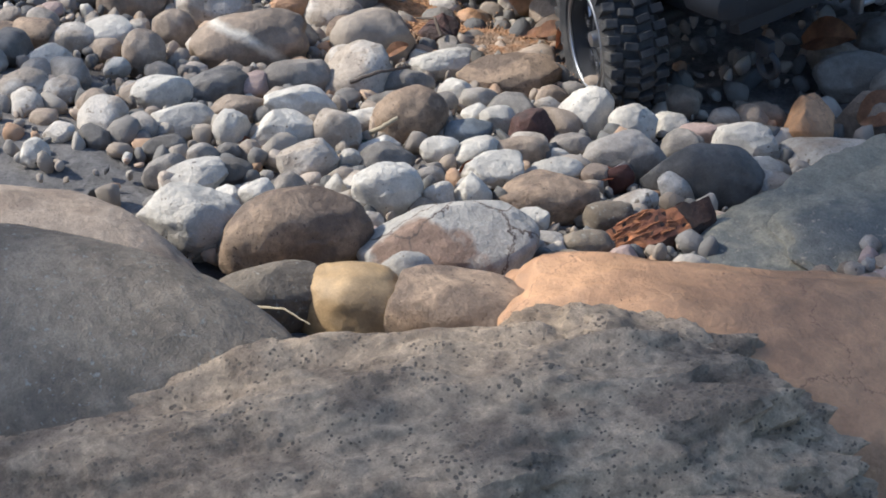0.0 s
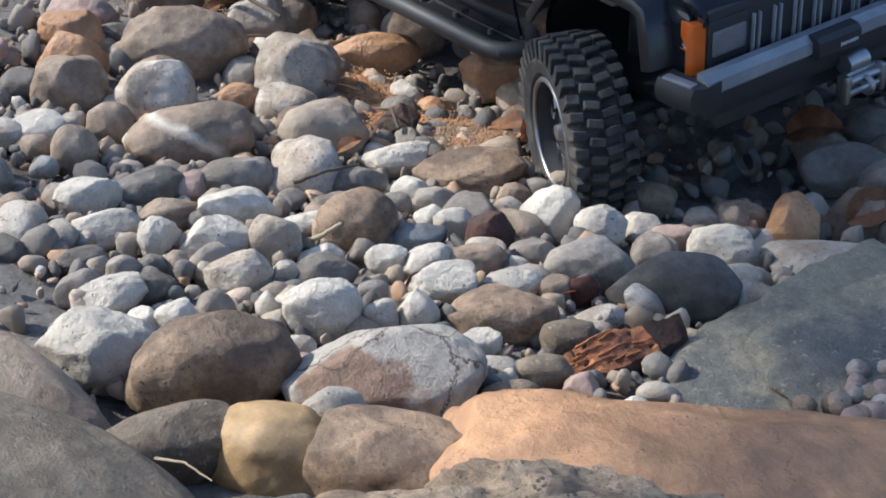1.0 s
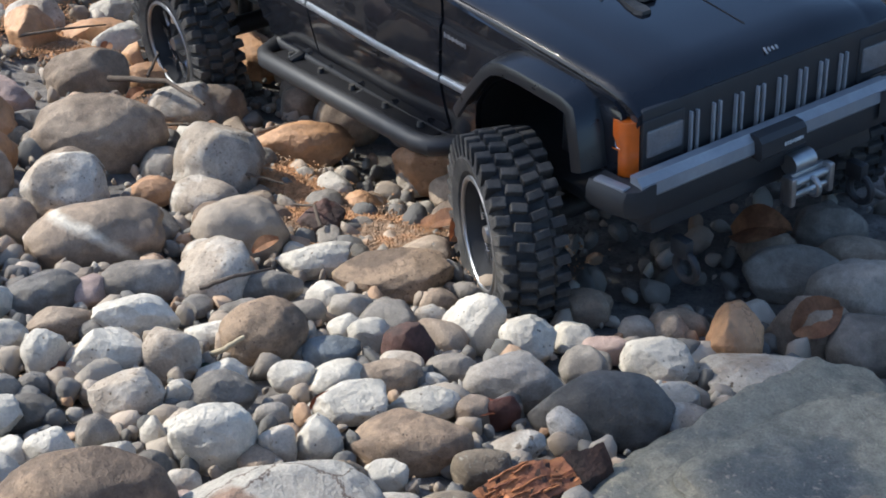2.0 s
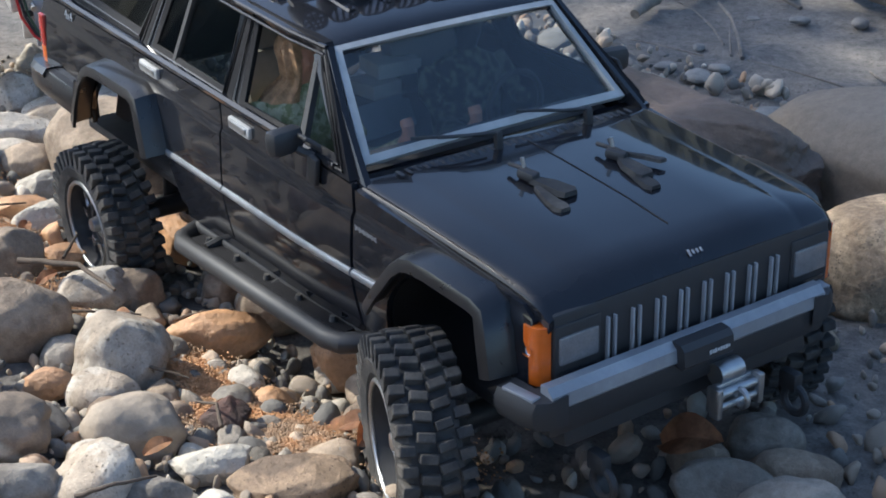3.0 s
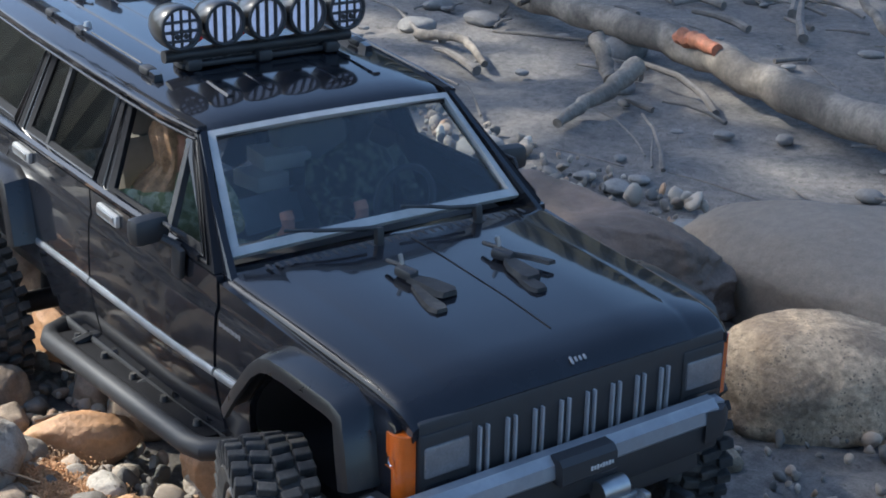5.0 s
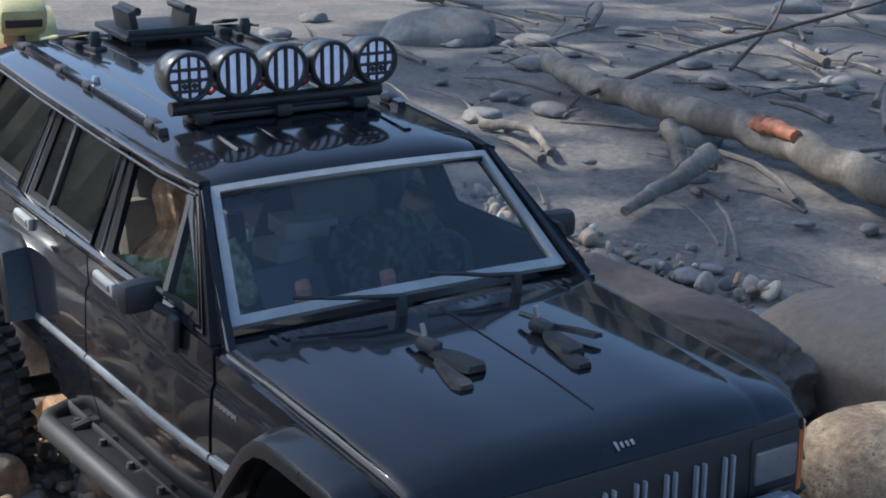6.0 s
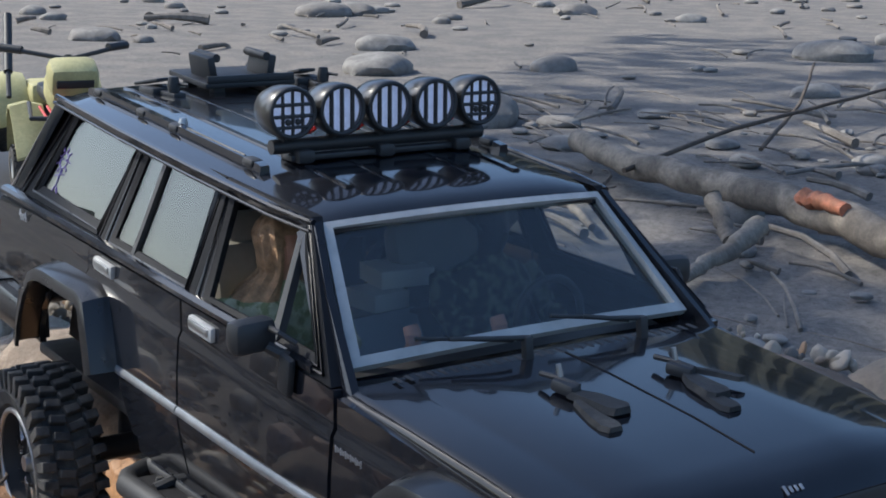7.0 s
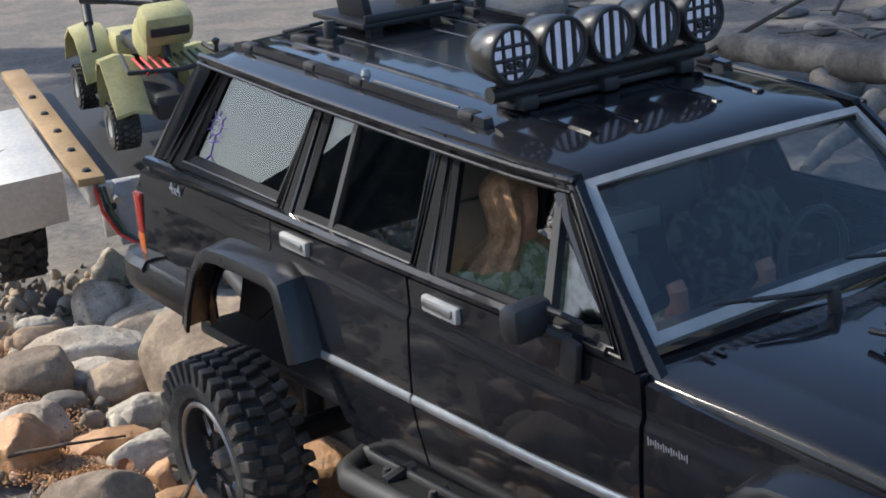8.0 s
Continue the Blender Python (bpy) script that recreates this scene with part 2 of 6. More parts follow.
M = {
    "white": material("pale_limestone", (0.66, 0.60, 0.50), 0.85, spread=0.16, scale=168, bump=1.00, speck_colour=(0.20, 0.16, 0.12), second=(0.54, 0.49, 0.41), patch=45, random_tint=0.12, holes=0.5, fine=0.5),
    "pale": material("beige_limestone", (0.55, 0.49, 0.41), 0.85, spread=0.2, scale=144, bump=0.95, speck=0.1, speck_colour=(0.18, 0.14, 0.10), second=(0.42, 0.345, 0.265), patch=40, random_tint=0.15, holes=0.3, fine=0.6),
    "grey": material("grey_river_stone", (0.37, 0.325, 0.27), 0.75, spread=0.2, scale=216, bump=0.7, second=(0.28, 0.24, 0.195), patch=40, random_tint=0.22, fine=0.6),
    "tan": material("tan_river_stone", (0.42, 0.325, 0.235), 0.78, spread=0.22, scale=216, bump=0.8, second=(0.30, 0.225, 0.16), patch=40, random_tint=0.2, fine=0.7),
    "dark": material("dark_slate_stone", (0.22, 0.195, 0.165), 0.7, spread=0.25, scale=216, bump=0.7, second=(0.155, 0.135, 0.11), patch=42, random_tint=0.25, fine=0.6),
    "blue": material("blue_grey_stone", (0.22, 0.235, 0.24), 0.65, spread=0.2, scale=216, bump=0.6, second=(0.17, 0.18, 0.18), patch=40, random_tint=0.15),
    "brown": material("brown_river_stone", (0.42, 0.295, 0.19), 0.68, spread=0.28, scale=264, bump=0.8, second=(0.22, 0.155, 0.105), patch=38, speck=0.1, speck_colour=(0.12, 0.08, 0.055), random_tint=0.1, fine=0.7),
    "ochre": material("ochre_stone", (0.44, 0.29, 0.135), 0.6, spread=0.18, scale=168, bump=0.30, second=(0.34, 0.235, 0.12), patch=22),
    "orange": material("orange_sandstone", (0.55, 0.31, 0.155), 0.55, spread=0.2, scale=120, bump=1.0, second=(0.42, 0.235, 0.12), patch=24, veins=((0.25, 0.13, 0.07), 11, 0.004), holes=0.05, speck_colour=(0.22, 0.12, 0.07), fine=0.35),
    "red": material("red_brown_stone", (0.115, 0.06, 0.048), 0.8, spread=0.35, scale=216, bump=1.00, second=(0.07, 0.045, 0.038), patch=48),
    "maroon": material("maroon_bark", (0.10, 0.035, 0.022), 0.7, spread=0.3, scale=216, bump=0.90),
    "pink": material("pinkish_stone", (0.40, 0.29, 0.24), 0.7, spread=0.2, scale=192, bump=0.60),
    "moss": material("grey_brown_stone", (0.27, 0.215, 0.15), 0.75, spread=0.28, scale=210, bump=0.8, second=(0.19, 0.15, 0.105), patch=30, random_tint=0.15, speck=0.1, speck_colour=(0.36, 0.34, 0.28), fine=0.7),
    "speck": material("speckled_rough_stone", (0.56, 0.42, 0.275), 0.9, spread=0.35, scale=230, bump=1.0, speck_colour=(0.20, 0.155, 0.11), second=(0.34, 0.25, 0.165), patch=30, holes=1.9, fine=0.7),
    "egg": material("smooth_buff_stone", (0.44, 0.36, 0.27), 0.75, spread=0.12, scale=260, bump=0.4, second=(0.36, 0.295, 0.225), patch=32, fine=0.4),
    "vein": material("veined_brown_stone", (0.36, 0.27, 0.19), 0.75, spread=0.2, scale=200, bump=0.6, second=(0.26, 0.20, 0.145), patch=32, line=((0.74, 0.66, 0.53), (0.122, -0.724, -0.677), 0.0017)),
    "twotone": material("two_toned_cracked_stone", (0.50, 0.455, 0.385), 0.8, spread=0.22, scale=190, bump=0.9, second=(0.30, 0.20, 0.14), patch=55, spot=((0.012, -0.020, 0.012), 0.022), veins=((0.15, 0.11, 0.085), 26, 0.014), fine=0.7),
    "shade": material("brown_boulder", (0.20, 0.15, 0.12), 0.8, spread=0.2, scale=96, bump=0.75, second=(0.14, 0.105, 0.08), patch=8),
    "buff": material("smooth_tan_boulder", (0.27, 0.215, 0.16), 0.8, spread=0.15, scale=150, bump=0.5, second=(0.27, 0.22, 0.17), patch=9, fine=0.5),
    "darkbark": material("dark_bark", (0.085, 0.045, 0.03), 0.85, spread=0.5, scale=150, bump=1.0, second=(0.045, 0.028, 0.02), patch=60, fine=0.8),
    "dryleaf": material("dry_tan_leaf", (0.50, 0.27, 0.14), 0.65, spread=0.3, scale=180, bump=0.5, second=(0.38, 0.19, 0.10), patch=70),
    "straw": plain("dull_straw", (0.38, 0.31, 0.20), 0.7),
    "sand": material("grey_silt", (0.17, 0.157, 0.145), 0.95, spread=0.35, scale=110, bump=1.0, second=(0.23, 0.205, 0.18), patch=9, speck=0.2, speck_colour=(0.10, 0.09, 0.08), fine=0.9),
    "paint": material("black_gloss_paint", (0.012, 0.013, 0.017), 0.12, spread=0.2, scale=40, bump=0.015, coat=0.7, second=(0.013, 0.014, 0.018), patch=9, spec=0.15, fine=0.0),
    "dull": plain("dull_grey_plastic", (0.30, 0.30, 0.31), 0.5),
    "hill": material("wooded_hill", (0.055, 0.062, 0.052), 0.95, spread=0.5, scale=0.6, bump=0.0, second=(0.06, 0.06, 0.045), patch=0.15),
    "trim": material("satin_grey_trim", (0.44, 0.44, 0.43), 0.48, spread=0.12, scale=120, bump=0.1, second=(0.36, 0.36, 0.355), patch=20, fine=0.1),
    "moulding": plain("satin_moulding", (0.40, 0.42, 0.45), 0.3, 0.7),
    "bumper": material("satin_bumper_strip", (0.33, 0.34, 0.36), 0.4, 0.3, spread=0.1, scale=120, bump=0.05, second=(0.27, 0.28, 0.30), patch=20, fine=0.1),
    "lampshell": plain("semi_gloss_lamp_shell", (0.035, 0.033, 0.030), 0.3, 0.0, 0.5),
    "black": plain("matt_black_plastic", (0.026, 0.026, 0.028), 0.5),
    "frame": material("black_window_frame", (0.012, 0.012, 0.014), 0.6, spread=0.2, scale=80, bump=0.05, spec=0.15, fine=0.0),
    "gloss": plain("gloss_black_plastic", (0.012, 0.012, 0.014), 0.28, 0.0, 0.25),
    # Rubber colour is lifted to stand in for smoke haze, besides dust.
    "rubber": material("dusty_hazed_rubber", (0.034, 0.033, 0.033), 0.8, spread=0.4, scale=150, bump=0.3, second=(0.075, 0.068, 0.060), patch=45),
    "silver": plain("brushed_metal", (0.42, 0.42, 0.42), 0.4, 1.0),
    "chrome": plain("chrome", (0.75, 0.75, 0.76), 0.15, 1.0),
    "amber": plain("amber_lens", (0.62, 0.125, 0.012), 0.2, 0.0, 1.0),
    "redlens": plain("red_lens", (0.5, 0.03, 0.02), 0.2, 0.0, 1.0),
    "lens": material("frosted_lamp_lens", (0.19, 0.185, 0.19), 0.15, spread=0.1, scale=200, bump=0.2, coat=1.0),
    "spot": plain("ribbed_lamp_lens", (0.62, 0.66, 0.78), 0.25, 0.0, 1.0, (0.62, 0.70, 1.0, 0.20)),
    "glass": glass_material("clear_window_glass", (0.84, 0.86, 0.86), 0.07),
    "smoked": glass_material("smoked_window_glass", (0.68, 0.70, 0.68), 0.085),
    "redwire": plain("red_wire", (0.5, 0.02, 0.02), 0.4),
    "skin": plain("doll_skin", (0.55, 0.26, 0.16), 0.5),
    "hair": material("doll_hair", (0.42, 0.235, 0.115), 0.6, spread=0.45, scale=220, bump=0.8),
    "camo": material("camouflage_cloth", (0.24, 0.25, 0.12), 0.9, spread=0.35, scale=60, bump=0.3, second=(0.50, 0.47, 0.31), patch=210),
    "darkcamo": material("dark_camouflage_cloth", (0.035, 0.037, 0.028), 0.9, spread=0.35, scale=60, bump=0.3, second=(0.12, 0.125, 0.085), patch=190),
    "olive": material("olive_plastic", (0.50, 0.46, 0.22), 0.5, spread=0.12, scale=80, bump=0.1, second=(0.40, 0.37, 0.17), patch=30),
    "aluminium": material("brushed_aluminium", (0.62, 0.60, 0.56), 0.45, 0.55, spread=0.06, scale=40, bump=0.05),
    "wood": material("pale_wood", (0.42, 0.28, 0.14), 0.6, spread=0.2, scale=60, bump=0.2, second=(0.34, 0.22, 0.10), patch=30),
    "beige": plain("grey_cardboard", (0.55, 0.52, 0.47), 0.7),
    "grit": material("orange_grit", (0.58, 0.32, 0.155), 0.9, spread=0.45, scale=160, bump=0.6, second=(0.40, 0.27, 0.17), patch=40),
    "slab": material("layered_slab", (0.30, 0.275, 0.205), 0.7, spread=0.3, scale=170, bump=1.0, second=(0.16, 0.16, 0.14), patch=26, speck=0.2, speck_colour=(0.38, 0.33, 0.25), fine=0.9, holes=0.15),
    # Bank stone colours kept close to the ground's, in place of smoke haze.
    "bank": material("hazed_bank_stone", (0.25, 0.235, 0.215), 0.85, spread=0.25, scale=60, bump=0.5, second=(0.19, 0.175, 0.16), patch=9, random_tint=0.0),
    "seat": plain("grey_beige_seat", (0.17, 0.155, 0.13), 0.6),
    "bark": material("orange_bark", (0.42, 0.17, 0.065), 0.8, spread=0.5, scale=120, bump=1.0, second=(0.26, 0.10, 0.05), patch=60),
    "driftwood": material("driftwood", (0.27, 0.23, 0.185), 0.85, spread=0.4, scale=50, bump=0.8, second=(0.16, 0.135, 0.11), patch=14, fine=0.8),
    # Driftwood dulled towards the ground colour, in place of smoke haze.
    "hazewood": material("hazed_driftwood", (0.21, 0.185, 0.16), 0.9, spread=0.3, scale=50, bump=0.6, second=(0.16, 0.14, 0.12), patch=14, fine=0.6),
    "twig": material("twig", (0.10, 0.075, 0.055), 0.85, spread=0.3, scale=90, bump=0.4),
    "leaf": material("green_leaf", (0.05, 0.085, 0.05), 0.5, spread=0.25, scale=80, bump=0.2),
    "redleaf": material("dry_red_leaf", (0.48, 0.17, 0.085), 0.65, spread=0.3, scale=180, bump=0.5, second=(0.36, 0.14, 0.07), patch=60),
    "purple": plain("purple_sticker", (0.16, 0.10, 0.36), 0.4),
    "mark": plain("pale_badge", (0.6, 0.6, 0.6), 0.35),
}

# ---- building helpers ----
def ground_height(x, y):
    return min(-0.361 + 0.1009 * max(x, 0.0) + 0.2244 * max(-y - 0.2, 0.0), 1.3)


def U(x, y, z):
    return Vector((x, y, z)) * UNIT


def link_mesh(name, bm, mat, parent=None, label="", smooth=True, at=None):
    """bm is in vehicle metres; it becomes one object in real metres, with its origin at `at`."""
    o = Vector(at) if at else Vector((0, 0, 0))
    for v in bm.verts:
        v.co = (v.co - o) * UNIT
    bmesh.ops.recalc_face_normals(bm, faces=bm.faces)
    me = bpy.data.meshes.new(name)
    bm.to_mesh(me)
    bm.free()
    for p in me.polygons:
        p.use_smooth = smooth
    me.materials.append(M[mat] if isinstance(mat, str) else mat)
    ob = new(name, me)
    if parent is not None:
        ob.parent = parent
        base = parent
        off = Vector((0, 0, 0))
        while base is not None:
            off += base.location
            base = base.parent
        ob.location = o * UNIT - off
    else:
        ob.location = o * UNIT
    if smooth:
        me.set_sharp_from_angle(angle=radians(38))
    if label:
        tagged(ob, label)
    return ob


part = link_mesh


def thing(name, label, category, at=(0, 0, 0), group="", kind=""):
    e = new(name)
    e.empty_display_size = 0.01
    e.location = U(*at)
    return tagged(e, label, category, group, kind)


def add_box(bm, c, s, rot=(0, 0, 0), bevel=0.0):
    r = bmesh.ops.create_cube(bm, size=1.0)
    vs = r["verts"]
    if bevel:
        es = list({e for v in vs for e in v.link_edges})
        for v in vs:
            v.co = Vector((v.co.x * s[0], v.co.y * s[1], v.co.z * s[2]))
        out = bmesh.ops.bevel(bm, geom=es, offset=bevel, segments=2, affect="EDGES", profile=0.5)
        vs = list({v for f_ in out["faces"] for v in f_.verts} | {v for v in vs if v.is_valid})
        vs = [v for v in vs if v.is_valid]
        m = Matrix.Translation(c) @ Euler([radians(a) for a in rot]).to_matrix().to_4x4()
    else:
        m = Matrix.Translation(c) @ Euler([radians(a) for a in rot]).to_matrix().to_4x4() @ Matrix.Diagonal((*s, 1))
    bmesh.ops.transform(bm, matrix=m, verts=vs)
    return vs


def box(c, s, rot=(0, 0, 0), bevel=0.012):
    bm = bmesh.new()
    add_box(bm, c, s, rot, min(bevel, min(s) * 0.4))
    return bm


def add_tube(bm, pts, r, sides=10, taper=1.0, caps=True):
    """A round bar through pts."""
    pts = [Vector(p) for p in pts]
    rings = []
    up = Vector((0.13, 0.21, 0.97))
    for i, p in enumerate(pts):
        d = (pts[min(i + 1, len(pts) - 1)] - pts[max(i - 1, 0)]).normalized()
        u = d.cross(up)
        u = u.normalized() if u.length > 1e-3 else d.cross(Vector((1, 0, 0))).normalized()
        w = d.cross(u)
        rr = r * (1 + (taper - 1) * i / max(1, len(pts) - 1))
        rings.append([bm.verts.new(p + (u * math.cos(k * 2 * math.pi / sides) + w * math.sin(k * 2 * math.pi / sides)) * rr) for k in range(sides)])
    for a_, b_ in zip(rings, rings[1:]):
        for k in range(sides):
            bm.faces.new((a_[k], a_[(k + 1) % sides], b_[(k + 1) % sides], b_[k]))
    if caps:
        bm.faces.new(rings[0][::-1])
        bm.faces.new(rings[-1])


def tube(pts, r, sides=10, taper=1.0):
    bm = bmesh.new()
    add_tube(bm, pts, r, sides, taper)
    return bm


def loft(rings, close=True, caps=True):
    """A skin over rings of points, all of one length."""
    bm = bmesh.new()
    vs = [[bm.verts.new(p) for p in ring] for ring in rings]
    n = len(rings[0])
    for a_, b_ in zip(vs, vs[1:]):
        for k in range(n if close else n - 1):
            bm.faces.new((a_[k], a_[(k + 1) % n], b_[(k + 1) % n], b_[k]))
    if caps and close:
        bm.faces.new(vs[0][::-1])
        bm.faces.new(vs[-1])
    return bm


def lathe(profile, centre, axis="y", sides=32):
    """profile: (radius, along) pairs, turned about an axis through centre."""
    rings = []
    for k in range(sides):
        t_ = 2 * math.pi * k / sides
        ring = []
        for r, s in profile:
            c_, d_ = r * math.cos(t_), r * math.sin(t_)
            v = {"y": (c_, s, d_), "x": (s, c_, d_), "z": (c_, d_, s)}[axis]
            ring.append(Vector(centre) + Vector(v))
        rings.append(ring)
    bm = bmesh.new()
    vs = [[bm.verts.new(p) for p in ring] for ring in rings]
    n = len(profile)
    for k in range(sides):
        a_, b_ = vs[k], vs[(k + 1) % sides]
        for i in range(n - 1):
            bm.faces.new((a_[i], a_[i + 1], b_[i + 1], b_[i]))
    bmesh.ops.remove_doubles(bm, verts=bm.verts, dist=1e-5)
    return bm

# ---- ground and stones ----
def lumps(v, s):
    return noise.noise(v * s) + 0.5 * noise.noise(v * s * 2.1) + 0.25 * noise.noise(v * s * 4.3)


def build_ground():
    near = [i * 0.09 for i in range(-100, 101)]
    far = [9.0 * 1.35 ** k for k in range(1, 24)]
    axis = [-v for v in far[::-1]] + near + far
    bm = bmesh.new()
    rows_ = []
    for x in axis:
        row = []
        for y in axis:
            z = ground_height(x, y) - 0.04
            if abs(x) < 9.5 and abs(y) < 9.5:
                z += 0.05 * lumps(Vector((x, y, 0)), 1.3) + 0.025 * lumps(Vector((x, y, 4)), 5.0)
            row.append(bm.verts.new((x, y, z)))
        rows_.append(row)
    for r0, r1 in zip(rows_, rows_[1:]):
        for k in range(len(axis) - 1):
            bm.faces.new((r0[k], r1[k], r1[k + 1], r0[k + 1]))
    ob = link_mesh("ground", bm, "sand")
    tagged(ob, "stream bed of coarse orange grit and silt between stones", "ground", kind="structure")


build_ground()

STONE_LABEL = {
    "white": "rough pale limestone cobble with dark pits on the stream bed",
    "pale": "beige limestone cobble lying among river stones",
    "grey": "smooth grey river stone lying on the gravel",
    "tan": "tan river stone half sunk in orange grit",
    "dark": "dark slate-grey stone wedged between paler cobbles",
    "blue": "blue-grey stone wedged between pale cobbles",
    "brown": "smooth brown river stone with a dull sheen",
    "ochre": "rounded ochre stone with a smooth face",
    "orange": "orange rock, its colour partly standing in for warm sunlight",
    "red": "rough red-brown crumbling stone on the grit",
    "maroon": "small maroon chip of bark on a pale stone",
    "pink": "small pinkish stone near the front wheel",
    "moss": "grey-green rounded stone in the shade",
    "speck": "coarse speckled rock with a pitted face",
    "egg": "smooth egg-shaped buff stone on the gravel",
    "vein": "brown stone crossed by pale quartz veins",
    "twotone": "large cracked stone, half pale and half brown",
    "shade": "large brown boulder in the shade beside the model car",
}
ANGULAR = {"white": 7, "pale": 5, "red": 10, "tan": 5, "grey": 4, "brown": 3, "speck": 8, "orange": 7, "maroon": 8, "pink": 6, "blue": 6, "dark": 5}
stone_count = [0]
stone_spots = []


def rock_bmesh(w, d, h, facets, seed, level, rough_amp, wave, pits=0.0, boxy=0.0):
    rnd = random.Random(seed)
    bm = bmesh.new()
    bmesh.ops.create_icosphere(bm, subdivisions=level, radius=1.0)
    shift = Vector((rnd.uniform(-50, 50), rnd.uniform(-50, 50), rnd.uniform(-50, 50)))
    cuts = []
    for _ in range(facets):
        n = Vector((rnd.gauss(0, 1), rnd.gauss(0, 1), rnd.gauss(0.25, 0.8))).normalized()
        cuts.append((n, rnd.uniform(0.60, 0.88) if facets > 8 else rnd.uniform(0.66, 0.9) if facets > 5 else rnd.uniform(0.78, 0.95)))
    for v in bm.verts:
        p = v.co.copy()
        q_ = boxy or (2.9 if facets > 8 and w < 0.6 else 2.3)
        p *= (abs(p.x) ** q_ + abs(p.y) ** q_ + abs(p.z) ** q_) ** (-1 / q_)
        p *= 1 + 0.16 * noise.noise(p * wave + shift) + 0.07 * noise.noise(p * wave * 2.3 + shift)
        for n, far in cuts:
            over = p.dot(n) - far
            if over > 0:
                p -= n * over * 0.82
        p *= 1 + rough_amp * (lumps(p + shift, 3.6) - 0.7 * abs(noise.noise(p * 2.6 - shift)))
        if pits:
            p *= 1 + pits * (lumps(p + shift, 13.0) - 0.6 * max(0.0, noise.noise(p * 22 + shift)))
        v.co = Vector((p.x * w / 2, p.y * d / 2, p.z * h / 2)) * (1.04 if facets else 0.96)
    return bm


def rock(x, y, z, w, d, h, turn, tilt, kind, level=0, rough=None, facets=None, name="river_stone", label="", pits=0.0, boxy=0.0, seed=0):
    stone_count[0] += 1
    seed = seed or stone_count[0] * 7 + 3
    facets = ANGULAR.get(kind, 0 if kind in ("egg", "ochre") else 4) if facets is None else facets
    pits = pits or (0.011 if facets > 8 else 0.007 if facets > 5 else 0.004)
    rough = (0.055 if facets > 8 else 0.040 if facets > 5 else 0.024) if rough is None else rough
    level = level or (5 if w > 0.22 else 4)
    bm = rock_bmesh(w, d, h * 1.15, facets, seed, level, rough, 0.9, pits, boxy)
    bmesh.ops.rotate(bm, verts=bm.verts, matrix=Matrix.Rotation(radians(-tilt), 3, "Y"))
    bmesh.ops.rotate(bm, verts=bm.verts, matrix=Matrix.Rotation(radians(turn), 3, "Z"))
    bmesh.ops.translate(bm, verts=bm.verts, vec=(x, y, z))
    ob = link_mesh(name, bm, kind, at=(x, y, z))
    stone_spots.append((x, y, max(w, d) / 2))
    return tagged(ob, label or STONE_LABEL[kind], "stone", group="river stones")


# Many stones at negative x are coloured tan or orange for warm sunlit smoke.
rock(-1.27, -2.30, 0.17, 0.353, 0.288, 0.280, 77, 0, "orange")
rock(-0.61, -2.56, 0.23, 0.338, 0.265, 0.271, 77, 0, "tan")
rock(-1.25, -1.98, 0.07, 0.374, 0.205, 0.126, 74, -25, "dark")
rock(-0.87, -1.85, 0.10, 0.642, 0.376, 0.380, 72, 0, "tan")
rock(-1.21, -1.24, -0.07, 0.388, 0.280, 0.278, 69, 0, "pale")
rock(-0.44, -1.45, -0.00, 0.384, 0.328, 0.343, 68, 0, "tan")
rock(-0.60, -0.87, -0.16, 0.519, 0.286, 0.236, 64, 0, "orange")
rock(-0.41, -2.18, 0.15, 0.365, 0.272, 0.284, 74, 0, "tan")
rock(-0.27, -1.85, 0.05, 0.250, 0.140, 0.149, 70, 0, "orange")
rock(0.16, -2.30, 0.19, 0.584, 0.321, 0.250, 73, 0, "vein")
rock(0.38, -1.72, 0.09, 0.416, 0.277, 0.305, 67, 0, "egg")
rock(0.74, -1.55, 0.05, 0.352, 0.193, 0.145, 64, 0, "white")
rock(0.36, -1.30, -0.03, 0.241, 0.180, 0.199, 63, 0, "red")
rock(1.05, -1.34, 0.04, 0.497, 0.274, 0.153, 60, 0, "brown")
rock(0.71, -2.34, 0.23, 0.365, 0.200, 0.190, 71, 0, "grey")
rock(0.66, -2.98, 0.37, 0.282, 0.155, 0.161, 78, 0, "white")
rock(0.65, -2.72, 0.30, 0.322, 0.177, 0.154, 75, 0, "dark")
rock(0.93, -1.88, 0.14, 0.266, 0.146, 0.118, 66, 0, "dark")
rock(0.98, -3.04, 0.40, 0.291, 0.160, 0.131, 78, 0, "white")
rock(0.93, -2.75, 0.33, 0.250, 0.138, 0.120, 75, 0, "tan")
rock(1.05, -2.50, 0.31, 0.332, 0.182, 0.172, 72, -25, "white")
rock(1.20, -2.90, 0.41, 0.163, 0.162, 0.187, 75, 0, "white")
rock(1.30, -2.72, 0.38, 0.320, 0.176, 0.175, 73, 0, "white")
rock(1.41, -2.52, 0.35, 0.203, 0.171, 0.201, 70, 0, "pale")
rock(1.26, -2.28, 0.26, 0.223, 0.122, 0.095, 68, 0, "white")
rock(1.42, -2.16, 0.28, 0.301, 0.226, 0.264, 66, 0, "brown")
rock(1.60, -1.98, 0.23, 0.218, 0.120, 0.138, 63, 0, "blue")
rock(1.54, -1.78, 0.18, 0.179, 0.128, 0.151, 61, 0, "white")
rock(1.70, -1.70, 0.19, 0.190, 0.152, 0.180, 60, 0, "red")
rock(1.35, -1.33, 0.05, 0.156, 0.101, 0.117, 58, 0, "tan")
